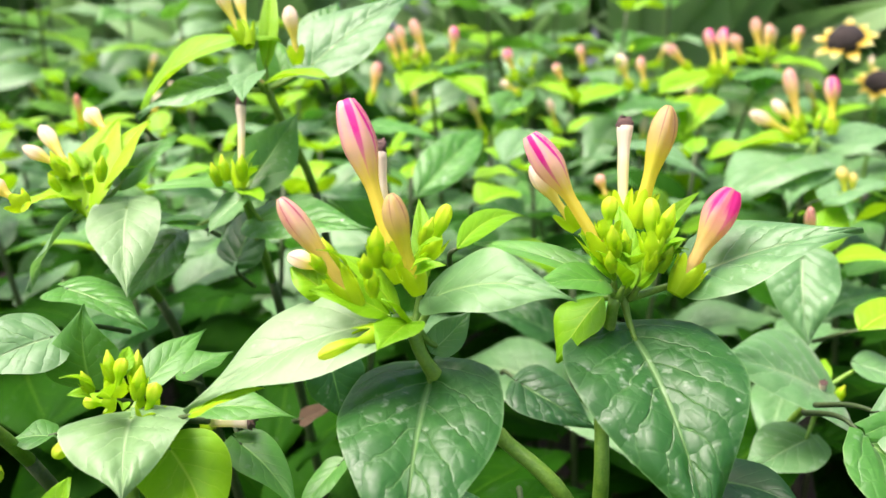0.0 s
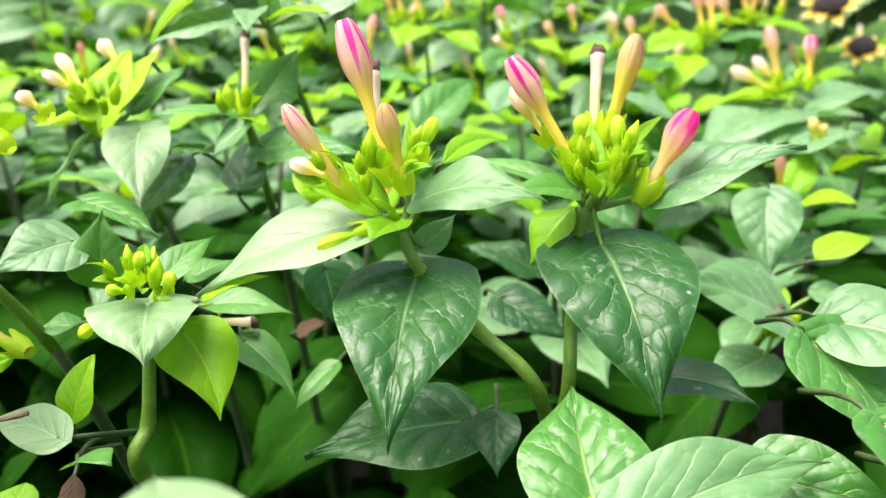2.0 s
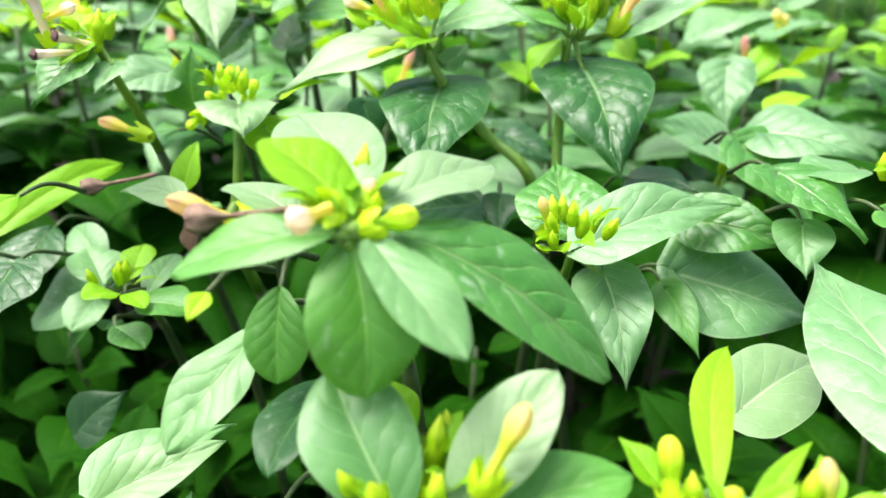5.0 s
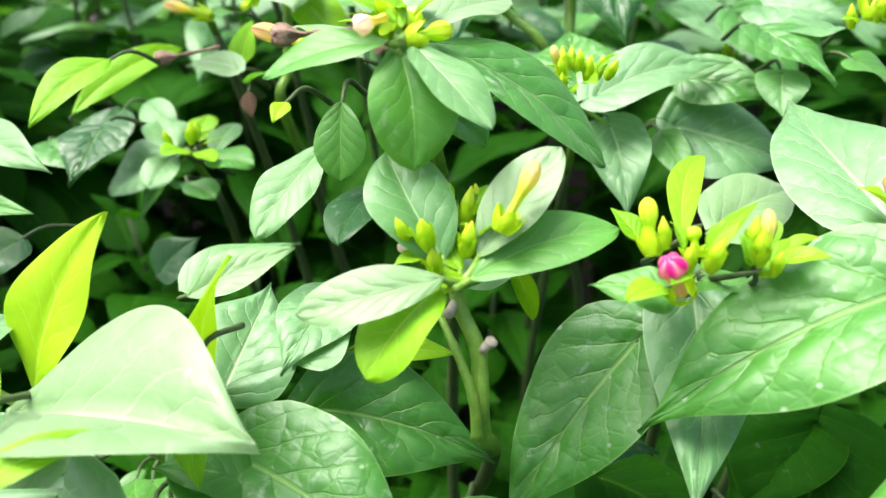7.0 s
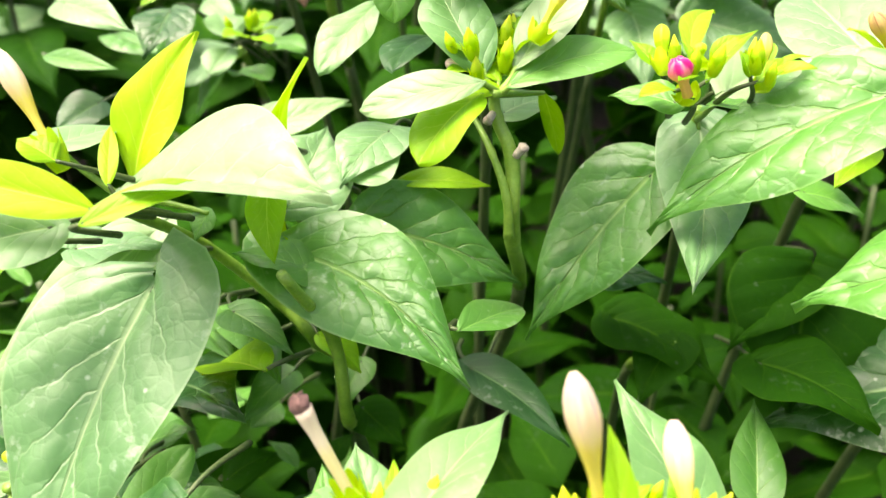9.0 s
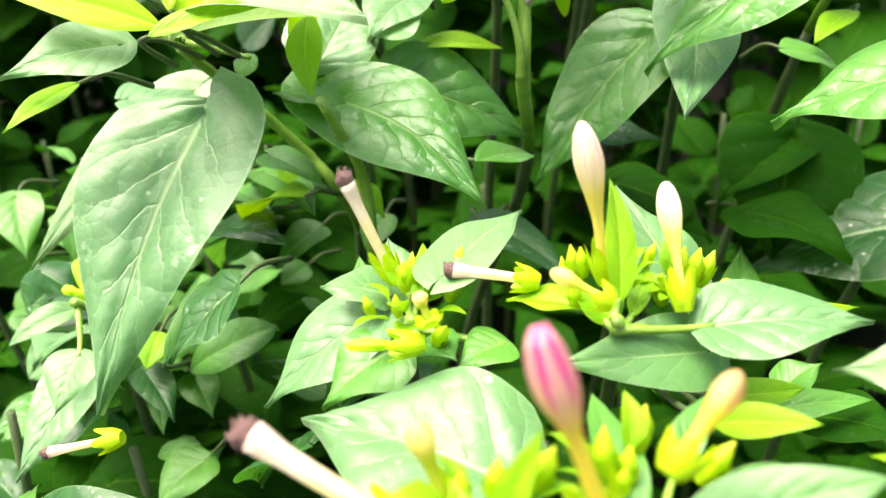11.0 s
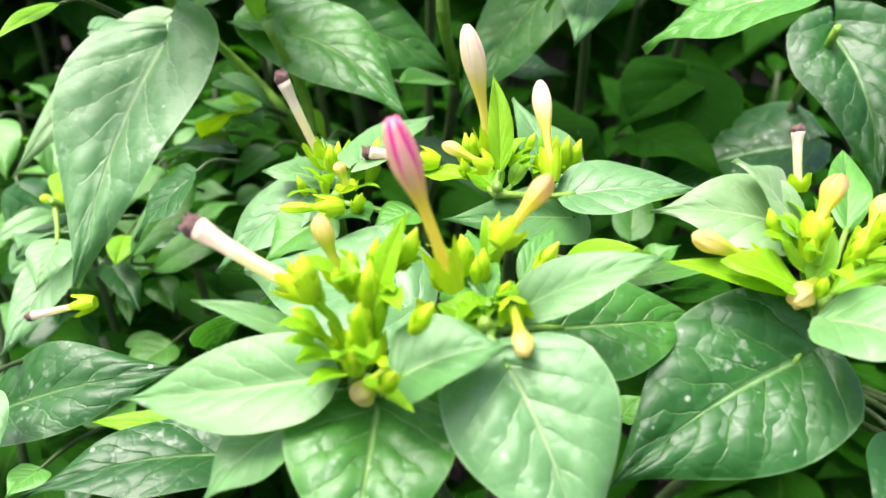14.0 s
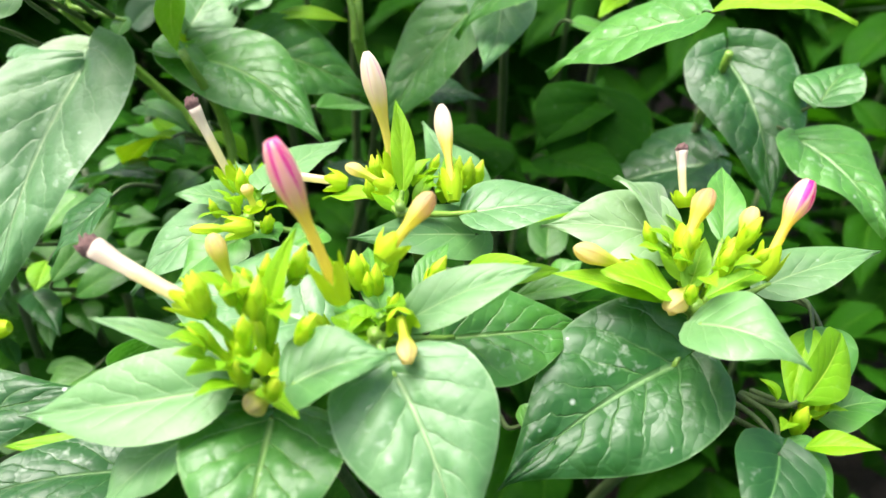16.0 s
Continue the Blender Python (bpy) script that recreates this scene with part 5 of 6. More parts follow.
# garden plant with pink and cream buds
p = plant((0.2257, 0.5619, 0.5143), "garden plant with pink and cream buds")
flower_bud(p, (0.2353, 0.5639, 0.5178), (0.2350, 0.5761, 0.5530), 0.0061, "rose_pink")
flower_bud(p, (0.2169, 0.5738, 0.5200), (0.2088, 0.5863, 0.5578), 0.0059, "blush")
flower_bud(p, (0.2112, 0.5612, 0.5156), (0.1804, 0.5646, 0.5321), 0.0054, "cream_white")
flower_bud(p, (0.2197, 0.5727, 0.5162), (0.2013, 0.5886, 0.5354), 0.0052, "cream_white")
leaf(p, (0.2144, 0.5567, 0.5018), (0.1497, 0.5116, 0.4782), 0.0637, "pale", "heart")
leaf(p, (0.2220, 0.5572, 0.5017), (0.1899, 0.4952, 0.4830), 0.0419, "pale", "heart")
leaf(p, (0.2373, 0.5608, 0.5087), (0.2957, 0.5775, 0.5132), 0.0518, "pale", "heart")
leaf(p, (0.2253, 0.5805, 0.5068), (0.1604, 0.5822, 0.4956), 0.0482, "young", "oval")
leaf(p, (0.2101, 0.5663, 0.4998), (0.1634, 0.5591, 0.4894), 0.0417, "mid", "heart")
leaf(p, (0.1947, 0.4492, 0.5023), (0.2322, 0.4550, 0.5106), 0.0341, "pale", "heart")
flower_bud(p, (0.2041, 0.4498, 0.5021), (0.2008, 0.4553, 0.5185), 0.0038, "cream")
flower_bud(p, (0.2072, 0.4501, 0.5021), (0.2071, 0.4547, 0.5154), 0.0031, "cream")
green_cluster(p, (0.2257, 0.5632, 0.5179), 4, 0.020)

# garden plant topped with blush-pink buds
p = plant((0.2049, 0.7472, 0.5328), "garden plant topped with blush-pink buds")
flower_bud(p, (0.1999, 0.7485, 0.5376), (0.1935, 0.7604, 0.5733), 0.0065, "rose_pink")
flower_bud(p, (0.2079, 0.7491, 0.5375), (0.2072, 0.7718, 0.5725), 0.0066, "rose_pink")
flower_bud(p, (0.2239, 0.7527, 0.5444), (0.2146, 0.7603, 0.5683), 0.0060, "blush")
flower_bud(p, (0.1719, 0.7268, 0.5426), (0.1523, 0.7318, 0.5614), 0.0054, "blush")
leaf(p, (0.1989, 0.7459, 0.5305), (0.1453, 0.7177, 0.5223), 0.0519, "young", "oval")
leaf(p, (0.2140, 0.7470, 0.5303), (0.2622, 0.7309, 0.5342), 0.0438, "mid", "heart")
leaf(p, (0.1843, 0.7205, 0.5216), (0.1613, 0.6677, 0.4970), 0.0404, "young", "oval")
leaf(p, (0.1560, 0.6951, 0.5159), (0.0969, 0.6676, 0.5111), 0.0553, "mid", "heart")
green_cluster(p, (0.2049, 0.7475, 0.5338), 3, 0.020)

# garden plant with upright pink buds
p = plant((-0.0482, 0.6693, 0.5482), "garden plant with upright pink buds")
flower_bud(p, (-0.0298, 0.6729, 0.5545), (-0.0287, 0.6825, 0.5819), 0.0055, "rose_pink")
flower_bud(p, (-0.0526, 0.6918, 0.5528), (-0.0643, 0.7030, 0.5875), 0.0057, "blush")
flower_bud(p, (-0.0692, 0.6906, 0.5531), (-0.0766, 0.7002, 0.5823), 0.0052, "blush")
flower_bud(p, (-0.0791, 0.7096, 0.5489), (-0.0866, 0.7179, 0.5744), 0.0049, "blush")
flower_bud(p, (-0.0892, 0.6176, 0.5308), (-0.0830, 0.6280, 0.5593), 0.0048, "blush")
leaf(p, (-0.0412, 0.6683, 0.5438), (0.0001, 0.6743, 0.5518), 0.0370, "mid", "heart")
leaf(p, (-0.0504, 0.6669, 0.5417), (-0.0634, 0.6216, 0.5365), 0.0409, "young", "oval")
leaf(p, (-0.0357, 0.6555, 0.5363), (0.0014, 0.6248, 0.5314), 0.0417, "young", "oval")
leaf(p, (-0.0340, 0.4328, 0.5059), (0.0008, 0.4974, 0.5315), 0.0301, "mid", "oval", roll=20)
leaf(p, (-0.0681, 0.4927, 0.5333), (-0.0263, 0.4934, 0.5260), 0.0370, "mid", "heart")
leaf(p, (-0.0052, 0.4869, 0.5026), (0.0226, 0.4900, 0.5054), 0.0255, "young", "oval")
leaf(p, (0.0017, 0.4052, 0.5102), (0.0223, 0.4281, 0.5105), 0.0276, "young", "oval")
green_cluster(p, (-0.0584, 0.6561, 0.5431), 5, 0.030)

# garden plant with slender pink and white buds
p = plant((0.0380, 0.7132, 0.5332), "garden plant with slender pink and white buds")
flower_bud(p, (0.0224, 0.7129, 0.5358), (0.0134, 0.7208, 0.5604), 0.0054, "rose_pink")
flower_bud(p, (0.0661, 0.7348, 0.5279), (0.0560, 0.7401, 0.5456), 0.0050, "blush")
flower_bud(p, (0.0852, 0.7710, 0.5362), (0.0819, 0.7785, 0.5585), 0.0047, "blush")
flower_bud(p, (0.1345, 0.7185, 0.5270), (0.1280, 0.7269, 0.5525), 0.0049, "blush")
flower_bud(p, (0.1238, 0.7381, 0.5246), (0.1135, 0.7472, 0.5533), 0.0065, "cream_white")
flower_bud(p, (0.0678, 0.4109, 0.5120), (0.0630, 0.4144, 0.5231), 0.0035, "blush")
flower_bud(p, (0.0257, 0.6888, 0.5269), (0.0091, 0.6908, 0.5361), 0.0047, "cream_white")
leaf(p, (0.0381, 0.7116, 0.5286), (0.0707, 0.6905, 0.5217), 0.0346, "young", "oval")
leaf(p, (0.0235, 0.7090, 0.5242), (0.0050, 0.6595, 0.5082), 0.0375, "mid", "heart")
leaf(p, (0.1160, 0.7172, 0.5273), (0.0755, 0.6893, 0.5171), 0.0432, "young", "oval")
leaf(p, (0.0304, 0.5485, 0.5192), (0.0119, 0.5101, 0.5044), 0.0391, "pale", "heart")
leaf(p, (0.0921, 0.5008, 0.5208), (0.1361, 0.4775, 0.5050), 0.0448, "pale", "heart")
leaf(p, (0.0611, 0.5482, 0.5115), (0.0229, 0.5429, 0.5048), 0.0343, "young", "oval")
green_cluster(p, (0.0380, 0.7135, 0.5341), 4, 0.035)
green_cluster(p, (0.1137, 0.7407, 0.5343), 4, 0.035)

# garden plant with blush buds beside yellow flowers
p = plant((0.2533, 0.7865, 0.5434), "garden plant with blush buds beside yellow flowers")
flower_bud(p, (0.2491, 0.7879, 0.5484), (0.2415, 0.7985, 0.5806), 0.0058, "blush")
flower_bud(p, (0.2506, 0.7871, 0.5459), (0.2582, 0.7975, 0.5739), 0.0058, "blush")
flower_bud(p, (0.2758, 0.7812, 0.5537), (0.2808, 0.7883, 0.5732), 0.0057, "blush")
leaf(p, (0.2481, 0.7844, 0.5385), (0.2063, 0.7822, 0.5416), 0.0366, "young", "oval")
leaf(p, (0.2585, 0.7851, 0.5383), (0.2991, 0.7556, 0.5361), 0.0432, "young", "oval")
leaf(p, (0.2451, 0.7722, 0.5347), (0.2331, 0.7224, 0.5162), 0.0303, "mid", "heart")
green_cluster(p, (0.2533, 0.7865, 0.5434), 3, 0.020)

# small bushy shoot low between the taller plants
p = plant((-0.1249, -0.0780, 0.3836), "small bushy shoot low between the taller plants")
leaf(p, (-0.0953, 0.0122, 0.3886), (-0.0508, -0.0453, 0.4032), 0.0196, "mid", "oval")
leaf(p, (-0.0707, -0.0274, 0.4157), (-0.0471, -0.0401, 0.4105), 0.0160, "mid", "heart")
leaf(p, (-0.1187, -0.0074, 0.3622), (-0.1279, -0.0285, 0.3498), 0.0223, "mid", "heart")
leaf(p, (-0.1265, -0.0490, 0.3364), (-0.1027, -0.0559, 0.3402), 0.0231, "mid", "heart")
leaf(p, (-0.1561, -0.0454, 0.3284), (-0.1305, -0.0561, 0.3260), 0.0189, "mid", "heart")
leaf(p, (-0.1116, -0.0608, 0.3341), (-0.1054, -0.0777, 0.3254), 0.0095, "mid", "heart")
leaf(p, (-0.1041, -0.0504, 0.3304), (-0.0919, -0.0650, 0.3243), 0.0148, "mid", "heart")
leaf(p, (-0.1767, 0.0020, 0.3682), (-0.1592, -0.0164, 0.3553), 0.0160, "mid", "heart")
leaf(p, (-0.1984, 0.0039, 0.3747), (-0.1851, -0.0180, 0.3572), 0.0210, "mid", "heart")
leaf(p, (-0.1614, -0.0650, 0.3175), (-0.1714, -0.0794, 0.3155), 0.0171, "mid", "heart")
leaf(p, (-0.0893, -0.0802, 0.3188), (-0.1019, -0.0980, 0.3120), 0.0213, "mid", "heart")
leaf(p, (-0.0890, -0.1712, 0.3445), (-0.0926, -0.1829, 0.3455), 0.0128, "mid", "heart")
leaf(p, (-0.1072, -0.1615, 0.3626), (-0.0950, -0.1771, 0.3550), 0.0132, "pale", "heart")
leaf(p, (-0.1616, -0.0165, 0.3782), (-0.1583, -0.0251, 0.3634), 0.0067, "mid", "oval")
leaf(p, (-0.1134, 0.0316, 0.3687), (-0.0757, -0.0208, 0.3903), 0.0146, "mid", "oval")
leaf(p, (-0.0905, -0.0092, 0.3741), (-0.1159, 0.0121, 0.3374), 0.0276, "mid", "heart")
leaf(p, (-0.0627, -0.0054, 0.3739), (-0.0755, -0.0243, 0.3652), 0.0177, "mid", "heart")
leaf(p, (-0.0372, 0.0003, 0.3775), (-0.0405, -0.0174, 0.3686), 0.0138, "mid", "heart")
leaf(p, (-0.1297, -0.0067, 0.3293), (-0.1031, -0.0061, 0.3434), 0.0271, "mid", "heart")
leaf(p, (-0.1170, -0.0249, 0.3159), (-0.0677, -0.0508, 0.3589), 0.0341, "mid", "heart")
leaf(p, (-0.1382, -0.0153, 0.3171), (-0.1410, -0.0366, 0.3023), 0.0137, "mid", "heart")
leaf(p, (-0.1701, -0.0358, 0.3487), (-0.1525, -0.0368, 0.3430), 0.0169, "mid", "heart")
leaf(p, (-0.1486, -0.0474, 0.3442), (-0.1304, -0.0980, 0.3731), 0.0278, "pale", "heart")
leaf(p, (-0.1157, -0.0942, 0.3759), (-0.1167, -0.1119, 0.3666), 0.0177, "pale", "heart")
leaf(p, (-0.0866, -0.0044, 0.3936), (-0.0733, -0.0040, 0.3919), 0.0136, "mid", "heart")
leaf(p, (-0.0694, -0.0055, 0.3887), (-0.0765, -0.0175, 0.3893), 0.0130, "mid", "heart")
leaf(p, (-0.0816, -0.0217, 0.3831), (-0.0866, -0.0268, 0.3752), 0.0115, "mid", "heart")
flower_bud(p, (-0.1370, -0.0531, 0.3687), (-0.1462, -0.0535, 0.3696), 0.0023, "green")

# low shoot below the flowers; most leaves have shade put into their colour
p = plant((0.0673, 0.0202, 0.3769), "low shoot below the flowers with leaves painted shade-dark")
leaf(p, (0.0530, 0.0330, 0.3821), (0.0928, 0.0083, 0.3706), 0.0356, "shade_dark", "heart")
leaf(p, (0.0775, 0.0237, 0.3804), (0.0631, 0.0013, 0.3656), 0.0217, "shade_dark", "heart")
leaf(p, (0.1015, 0.0066, 0.3855), (0.1325, -0.0240, 0.3859), 0.0378, "shade_dark", "heart")
leaf(p, (0.0074, 0.0101, 0.3738), (0.0026, -0.0047, 0.3696), 0.0154, "shade_dark", "heart")
leaf(p, (-0.0373, -0.0043, 0.3597), (-0.0184, -0.0167, 0.3540), 0.0196, "shade_dark", "heart")
leaf(p, (-0.0782, -0.0381, 0.3515), (-0.0613, -0.0309, 0.3598), 0.0191, "shade_dark", "heart")
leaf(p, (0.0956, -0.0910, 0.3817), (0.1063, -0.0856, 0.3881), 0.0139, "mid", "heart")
leaf(p, (0.1036, -0.0942, 0.3754), (0.1236, -0.1101, 0.3844), 0.0246, "shade_dark", "heart")
leaf(p, (0.0826, -0.1575, 0.3735), (0.0883, -0.1535, 0.3788), 0.0087, "mid", "heart")

# shoot with withered and cream buds beside yellow-green leaves
p = plant((-0.1211, 0.1548, 0.5424), "shoot with withered and cream buds beside yellow-green leaves")
withered_flower(p, (-0.1367, 0.1533, 0.5419), (-0.1408, 0.1547, 0.5594), 0.0031)
flower_bud(p, (-0.1388, 0.1559, 0.5487), (-0.1281, 0.1590, 0.5540), 0.0028, "cream_white")
flower_bud(p, (-0.1319, 0.1722, 0.5473), (-0.1414, 0.1797, 0.5545), 0.0028, "tan")
withered_flower(p, (-0.1210, 0.1542, 0.5408), (-0.1303, 0.1442, 0.5449), 0.0022)
withered_flower(p, (-0.1233, 0.1480, 0.5395), (-0.1346, 0.1370, 0.5414), 0.0021)
flower_bud(p, (-0.1245, 0.1929, 0.5568), (-0.1367, 0.1963, 0.5675), 0.0033, "cream_white")
flower_bud(p, (-0.1191, 0.2071, 0.5639), (-0.1280, 0.2086, 0.5695), 0.0030, "cream_white")
leaf(p, (-0.1219, 0.1541, 0.5408), (-0.1279, 0.1411, 0.5367), 0.0137, "young", "oval")
leaf(p, (-0.1294, 0.1661, 0.5452), (-0.1238, 0.1788, 0.5486), 0.0129, "yellow", "oval")
leaf(p, (-0.1253, 0.1528, 0.5383), (-0.1373, 0.1352, 0.5242), 0.0235, "mid", "heart")
leaf(p, (-0.1147, 0.1524, 0.5352), (-0.1158, 0.1383, 0.5275), 0.0138, "pale", "heart")
leaf(p, (-0.1311, 0.1653, 0.5435), (-0.1464, 0.1775, 0.5501), 0.0093, "young", "oval")
green_cluster(p, (-0.1228, 0.1547, 0.5424), 4, 0.010)


# ---- generic plants that fill the bed ----
def joined(name, pieces):
    """One mesh from several (mesh, pose) pieces of the same material slots."""
    verts, faces, uvs, mats, slot = [], [], [], [], []
    for me, m in pieces:
        at = len(verts)
        mat = me.materials[0]
        if mat not in mats:
            mats.append(mat)
        verts += [m @ v.co for v in me.vertices]
        n = len(me.vertices)
        seen = [(0, 0)] * n
        for lp in me.loops:
            seen[lp.vertex_index] = tuple(me.uv_layers[0].data[lp.index].uv)
        uvs += seen
        for f in me.polygons:
            faces.append(tuple(at + k for k in f.vertices))
            slot.append(mats.index(mat))
    out = mesh(name, verts, faces, mats[0], uvs)
    for mat in mats[1:]:
        out.materials.append(mat)
    for f, k in zip(out.polygons, slot):
        f.material_index = k
    return out


def filler_plant(seed, height, flowers, spread, tones, single):
    """A whole plant on its own stem: pairs of leaves up the stem, a crown of smaller ones, and a few buds."""
    rng = random.Random(seed)
    p = tagged(new("flowering_plant"), "leafy green garden plant with slender pink buds" if flowers else "leafy green garden plant without flowers", "plant", "plants in the bed")
    top = Vector((rng.uniform(-0.02, 0.02), rng.uniform(-0.02, 0.02), height))
    p["node"] = tuple(top)
    line = curve_points([(0, 0, 0), top * 0.5 + Vector((rng.uniform(-0.02, 0.02), rng.uniform(-0.02, 0.02), 0)), top], 6)
    child("stem", tube_mesh("stem", line, [0.0035 - 0.002 * i / len(line) for i in range(len(line))], STEM_SHADE, 7), p)
    pieces = []
    for k in range(6):
        z = height * (1 - 0.07 * k) - 0.004
        turn = rng.uniform(0, 6.28)
        for s in range(3 if k < 4 else 2):
            a = turn + s * (2.1 if k < 4 else math.pi) + rng.uniform(-0.3, 0.3)
            size = spread * min(1.0, 0.34 + 0.2 * k) * rng.uniform(0.75, 1.1)
            droop = 0.5 - 0.3 * k + rng.uniform(-0.25, 0.25)
            d = Vector((math.cos(a), math.sin(a), max(-0.9, droop)))
            base = Vector((top.x * z / height, top.y * z / height, z)) + Vector((d.x, d.y, 0)) * 0.008 * (1 + k * 0.5)
            # lower tiers take the leaf colour with shade painted in
            tone = "young" if k == 0 and height > 0.45 else "shade_dark" if k > (2 if single else 3) else tones[rng.randrange(len(tones))]
            me = leaf_mesh(size, size * rng.uniform(0.48, 0.68), tone, "oval" if k == 0 else "heart", 0.09, 12, rng, 9, 13)
            m = frame_along(base, d, face_of(d, rng.uniform(-25, 25)))
            if single:
                child("leaf", me, p, m)
            else:
                pieces.append((me, m))
    if pieces:
        child("crown", joined("crown", pieces), p)
    for i in range(flowers):
        a = rng.uniform(0, 6.28)
        d = Vector((math.cos(a) * 0.4, math.sin(a) * 0.4, 1))
        kind = ("blush", "rose_pink", "cream_white", "cream", "tan")[rng.randrange(5)]
        b = top + Vector((d.x, d.y, 0)) * 0.012
        flower_bud(p, b, b + d.normalized() * rng.uniform(0.026, 0.038), rng.uniform(0.0034, 0.0046), kind)
    return p


def place_fillers(kinds, spots, rng):
    """Puts copies of a few plants at the spots (x, y, height of the head)."""
    for x, y, z in spots:
        src = rng.choice(kinds)
        copy_thing(src, Matrix.Translation((x, y, z - src["node"][2])) @ Matrix.Rotation(rng.uniform(0, 6.28), 4, "Z"))


rng = random.Random(5)
BED = ("mid", "dark", "pale", "dark", "mid", "pale", "pale", "young")
# UNDER is all painted shade; NEAR mixes it in to darken gaps
UNDER = ("shade_dark", "shade_dark")
NEAR = ("mid", "dark", "pale", "shade_dark", "mid", "pale", "dark", "shade_dark")
near_kinds = [filler_plant(40 + i, 0.50, (1, 0, 0)[i], 0.105, NEAR, True) for i in range(3)]
far_kinds = [filler_plant(50 + i, 0.50, (1, 0, 0)[i], 0.11, BED, False) for i in range(3)]
tall_kinds = [filler_plant(70 + i, 0.66, (1, 0)[i], 0.12, BED, False) for i in range(2)]
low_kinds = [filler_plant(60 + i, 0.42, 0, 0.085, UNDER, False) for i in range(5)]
for i, o in enumerate([*near_kinds, *far_kinds, *low_kinds, *tall_kinds]):
    o.location = (-0.55 + 0.13 * i, 1.35, 0)

# the bed beyond the nearest flowers
y = 0.42
for row in range(10):
    seen = 0.22 + 0.60 * y
    half = max(0.95, seen)
    step = 0.105 + 0.006 * row
    n = int(2 * half / step)
    spots = []
    for i in range(n):
        x = -half + (i + 0.5) * 2 * half / n + rng.uniform(-0.03, 0.03)
        spots.append((x - 0.03 * y, y + rng.uniform(-0.025, 0.025), 0.495 + rng.uniform(-0.03, 0.02)))
    place_fillers(near_kinds if row < 3 else far_kinds, [s for s in spots if abs(s[0]) < seen], rng)
    place_fillers(far_kinds, [s for s in spots if abs(s[0]) >= seen], rng)
    y += 0.085 + 0.008 * row
# taller plants towards the back
spots = []
for i in range(20):
    x = -0.95 + 0.062 * i
    spots.append((x, 1.02 + 0.30 * (i % 3) / 2 + rng.uniform(-0.04, 0.04) + 0.25 * smooth(0.1, 0.5, x), 0.60 + 0.06 * smooth(0.1, -0.5, x) + rng.uniform(-0.03, 0.03)))
place_fillers(tall_kinds, spots, rng)
# lower leaves under and between the near shoots, and light-blocking plants beside them
spots = []
for row in range(9):
    y = -0.55 + row * 0.115
    roof = 0.19 + 0.15 * smooth(-0.25, 0.25, y)
    for i in range(11):
        x = -0.66 + i * 0.132 + rng.uniform(-0.04, 0.04)
        # plants mostly outside the view are raised to keep low sky light out
        side = 0.20 * smooth(0.30, 0.42, abs(x - 0.02))
        spots.append((x, y + 0.05 + rng.uniform(-0.03, 0.03), roof + side + rng.uniform(-0.04, 0.0)))
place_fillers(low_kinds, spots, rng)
small_kinds = [filler_plant(90 + i, 0.34, 0, 0.05, ("mid", "shade_dark", "dark", "mid"), True) for i in range(2)]
for i, o in enumerate(small_kinds):
    o.location = (-0.22 + 0.1 * i, 0.02 - 0.05 * i, 0)
spots = [(-0.15, -0.03, 0.35), (-0.11, 0.03, 0.36), (-0.06, 0.0, 0.34), (-0.17, -0.10, 0.34), (-0.10, -0.09, 0.32), (-0.19, 0.05, 0.38)]
place_fillers(small_kinds, spots, rng)

# an added dense leaf mat over the soil, shade painted in to blacken gaps
pieces = []
mat_leaves = [leaf_mesh(0.055, 0.034, "shade_dark", "heart", 0.1, 12, rng, 6, 8) for i in range(4)]
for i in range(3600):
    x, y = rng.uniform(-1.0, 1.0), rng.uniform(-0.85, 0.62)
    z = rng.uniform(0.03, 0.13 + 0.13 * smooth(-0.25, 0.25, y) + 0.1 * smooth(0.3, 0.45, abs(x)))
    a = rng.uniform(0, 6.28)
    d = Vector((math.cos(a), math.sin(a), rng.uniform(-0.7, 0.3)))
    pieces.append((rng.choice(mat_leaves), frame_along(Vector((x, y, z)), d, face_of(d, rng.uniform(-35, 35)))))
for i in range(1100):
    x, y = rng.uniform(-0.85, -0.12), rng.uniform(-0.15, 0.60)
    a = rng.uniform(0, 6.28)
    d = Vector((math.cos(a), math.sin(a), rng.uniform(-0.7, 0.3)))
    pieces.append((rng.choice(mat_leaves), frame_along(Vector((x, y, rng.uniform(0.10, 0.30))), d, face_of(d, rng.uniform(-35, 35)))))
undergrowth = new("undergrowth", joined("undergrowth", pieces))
tagged(undergrowth, "dense leaf mat over the soil, painted shade-dark", "undergrowth", kind="stuff")

# ---- the far side of the bed ----
BLADE = leaf_material("strap_leaf", (0.14, 0.30, 0.10), (0.32, 0.50, 0.20), (0.36, 0.52, 0.20), 0.5, (0.1, 0.3, 0.03), 0.1)
PLASTER = simple("weathered_plaster", (0.20, 0.24, 0.29), (0.36, 0.40, 0.44), 5, 0.9, 0.4, 0.004)
wall_rows = [(-6, 3.2, -0.1), (6, 3.2, -0.1), (6, 3.4, -0.1), (-6, 3.4, -0.1)]
wall_verts = wall_rows + [(x, y, 1.5) for x, y, z in wall_rows]
wall_back = new("wall_back", mesh("wall_back", wall_verts, [(0, 1, 5, 4), (1, 2, 6, 5), (2, 3, 7, 6), (3, 0, 4, 7), (4, 5, 6, 7)], PLASTER))
for poly in wall_back.data.polygons:
    poly.use_smooth = False
tagged(wall_back, "weathered blue-grey plastered garden wall", "wall", kind="structure")


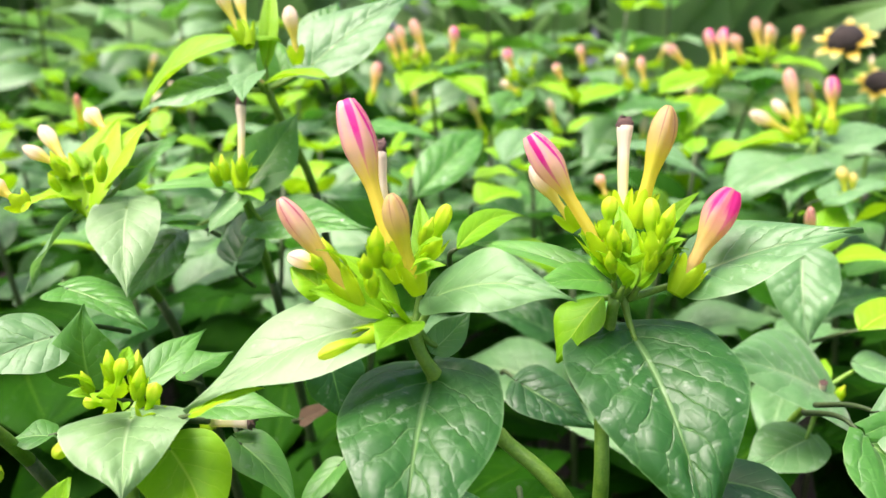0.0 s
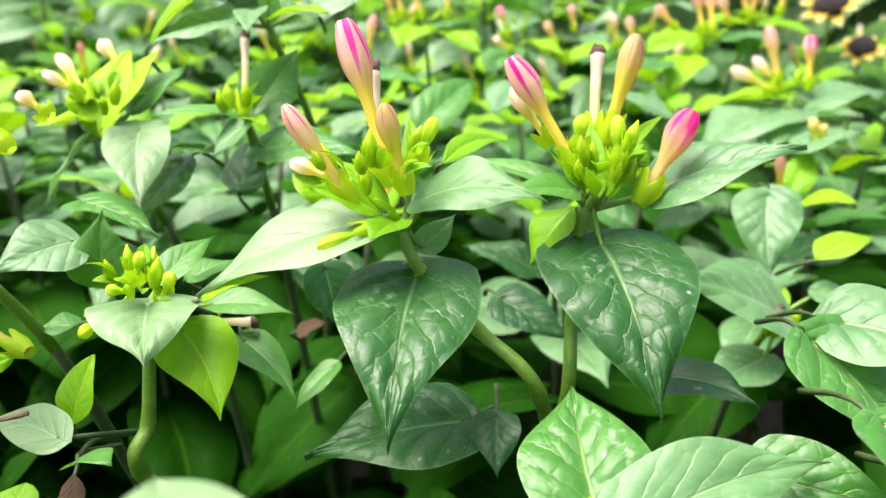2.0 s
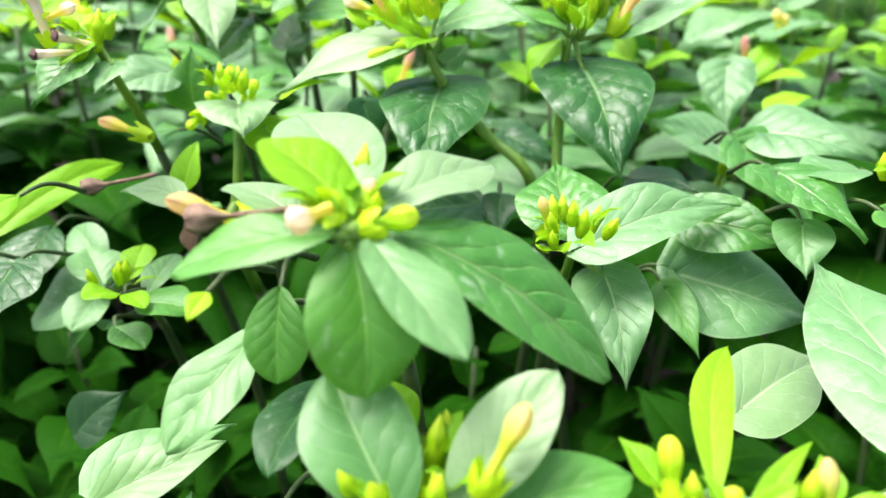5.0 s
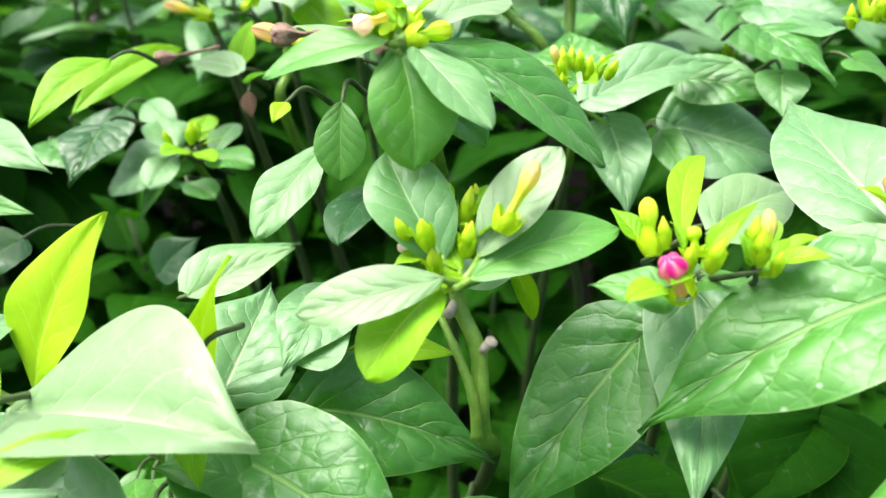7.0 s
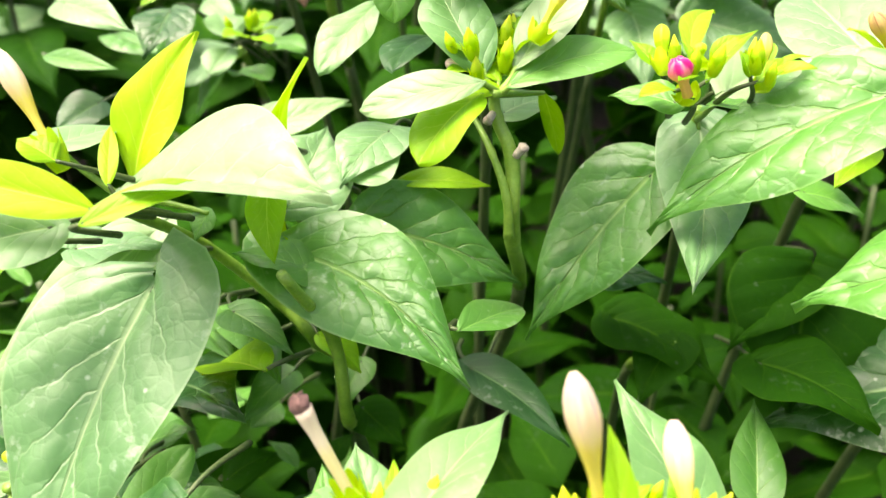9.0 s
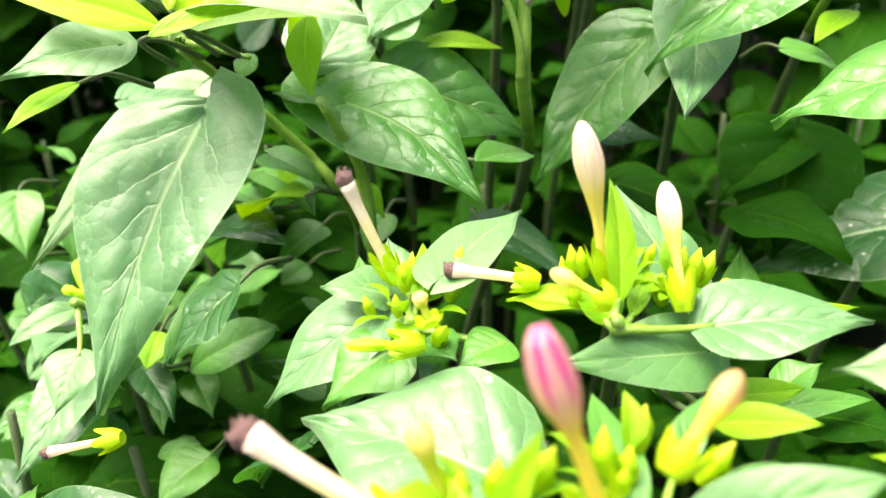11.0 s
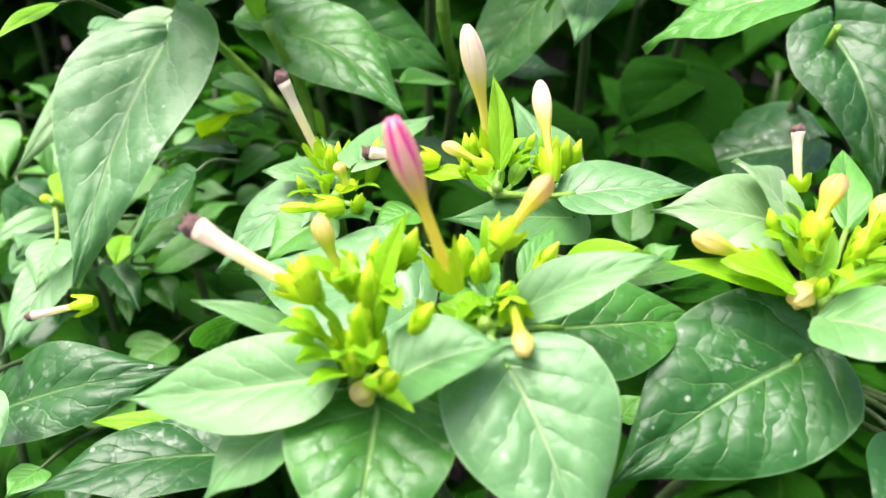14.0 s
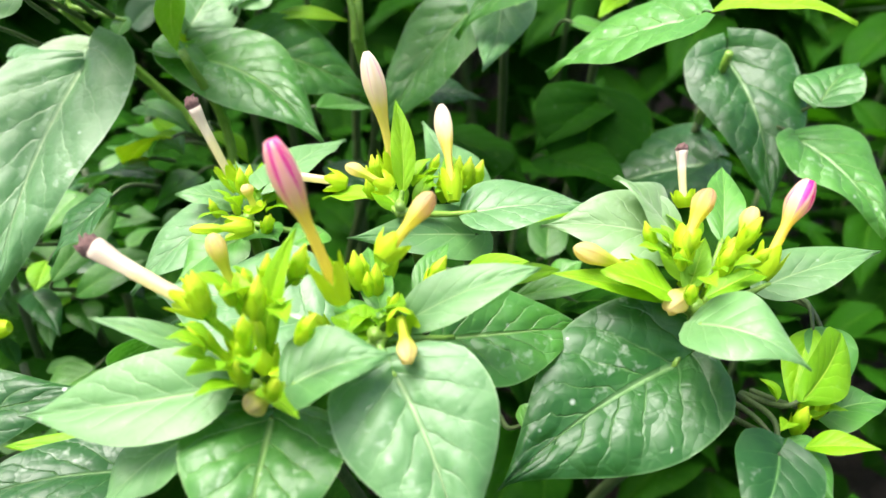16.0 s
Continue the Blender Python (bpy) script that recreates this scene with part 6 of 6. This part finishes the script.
def strap_plant(x, y, height, seed):
    rng = random.Random(seed)
    p = tagged(new("strap_leaved_shrub"), "dark green shrub with long strap leaves", "shrub", "shrubs behind the bed")
    p.location = (x, y, 0)
    for i in range(44):
        a = rng.uniform(0, 6.28)
        d = Vector((math.cos(a) * rng.uniform(0.2, 0.8), math.sin(a) * 0.4, rng.uniform(0.5, 1.0)))
        size = height * rng.uniform(0.35, 0.7)
        me = leaf_mesh(size, size * rng.uniform(0.16, 0.42), BLADE, "oval", 0.15, 12, rng, 7, 14)
        base = Vector((rng.uniform(-0.1, 0.1), rng.uniform(-0.1, 0.1), rng.uniform(0, height * 0.6)))
        child("leaf", me, p, frame_along(base, d, face_of(d, rng.uniform(-40, 40))))
    return p


for i in range(14):
    strap_plant(-1.9 + 0.22 * i + rng.uniform(-0.08, 0.08), 1.75 + rng.uniform(-0.2, 0.45), rng.uniform(0.7, 1.0), 80 + i)


def yellow_flower(head, facing, size):
    """A yellow daisy with a dark cone on a thin stem."""
    head = Vector(head)
    p = tagged(new("yellow_daisy"), "yellow daisy with a dark brown centre", "flower", "yellow daisies")
    p.location = (head.x, head.y + 0.03, 0)
    line = curve_points([(0, 0, 0), Vector((0.01, 0, head.z * 0.6)), head - p.location], 6)
    child("stem", tube_mesh("stem", line, [0.002] * len(line), STEM, 7), p)
    axis = Vector(facing).normalized()
    m = frame_along(head - p.location, axis, Vector((0.1, 0.2, 1)))
    cone = lathe("centre", size * 0.34, lambda v: size * 0.36 * math.sqrt(max(0.03, 1 - v * v)), CONE, 9, 0.1, 0, 16, 9, 0.001, RNG)
    hub = child("centre", cone, p, m, "dark brown domed centre")
    for i in range(9):
        a = 2 * math.pi * i / 9 + RNG.uniform(-0.1, 0.1)
        d = Vector((math.cos(a), RNG.uniform(-0.1, 0.25), math.sin(a)))
        me = leaf_mesh(size * 0.46, size * 0.26, YELLOW, "oval", 0.06, 6, RNG, 7, 9)
        child("petal", me, hub, frame_along(d * size * 0.18, d, Vector((0, 1, 0))))
    return p


CONE = simple("daisy_centre", (0.006, 0.004, 0.004), (0.03, 0.018, 0.014), 400, 0.8, 0.8)
YELLOW = petal_material("petal_yellow", (0.86, 0.80, 0.42), (0.84, 0.70, 0.18), (0.78, 0.5, 0.03), (0.7, 0.4, 0.02), 0.3)
for at, way, size in (((0.340, 0.831, 0.556), (-0.35, -0.5, 0.8), 0.048), ((0.381, 0.840, 0.514), (-0.2, -0.5, 0.8), 0.04)):
    yellow_flower(at, way, size)
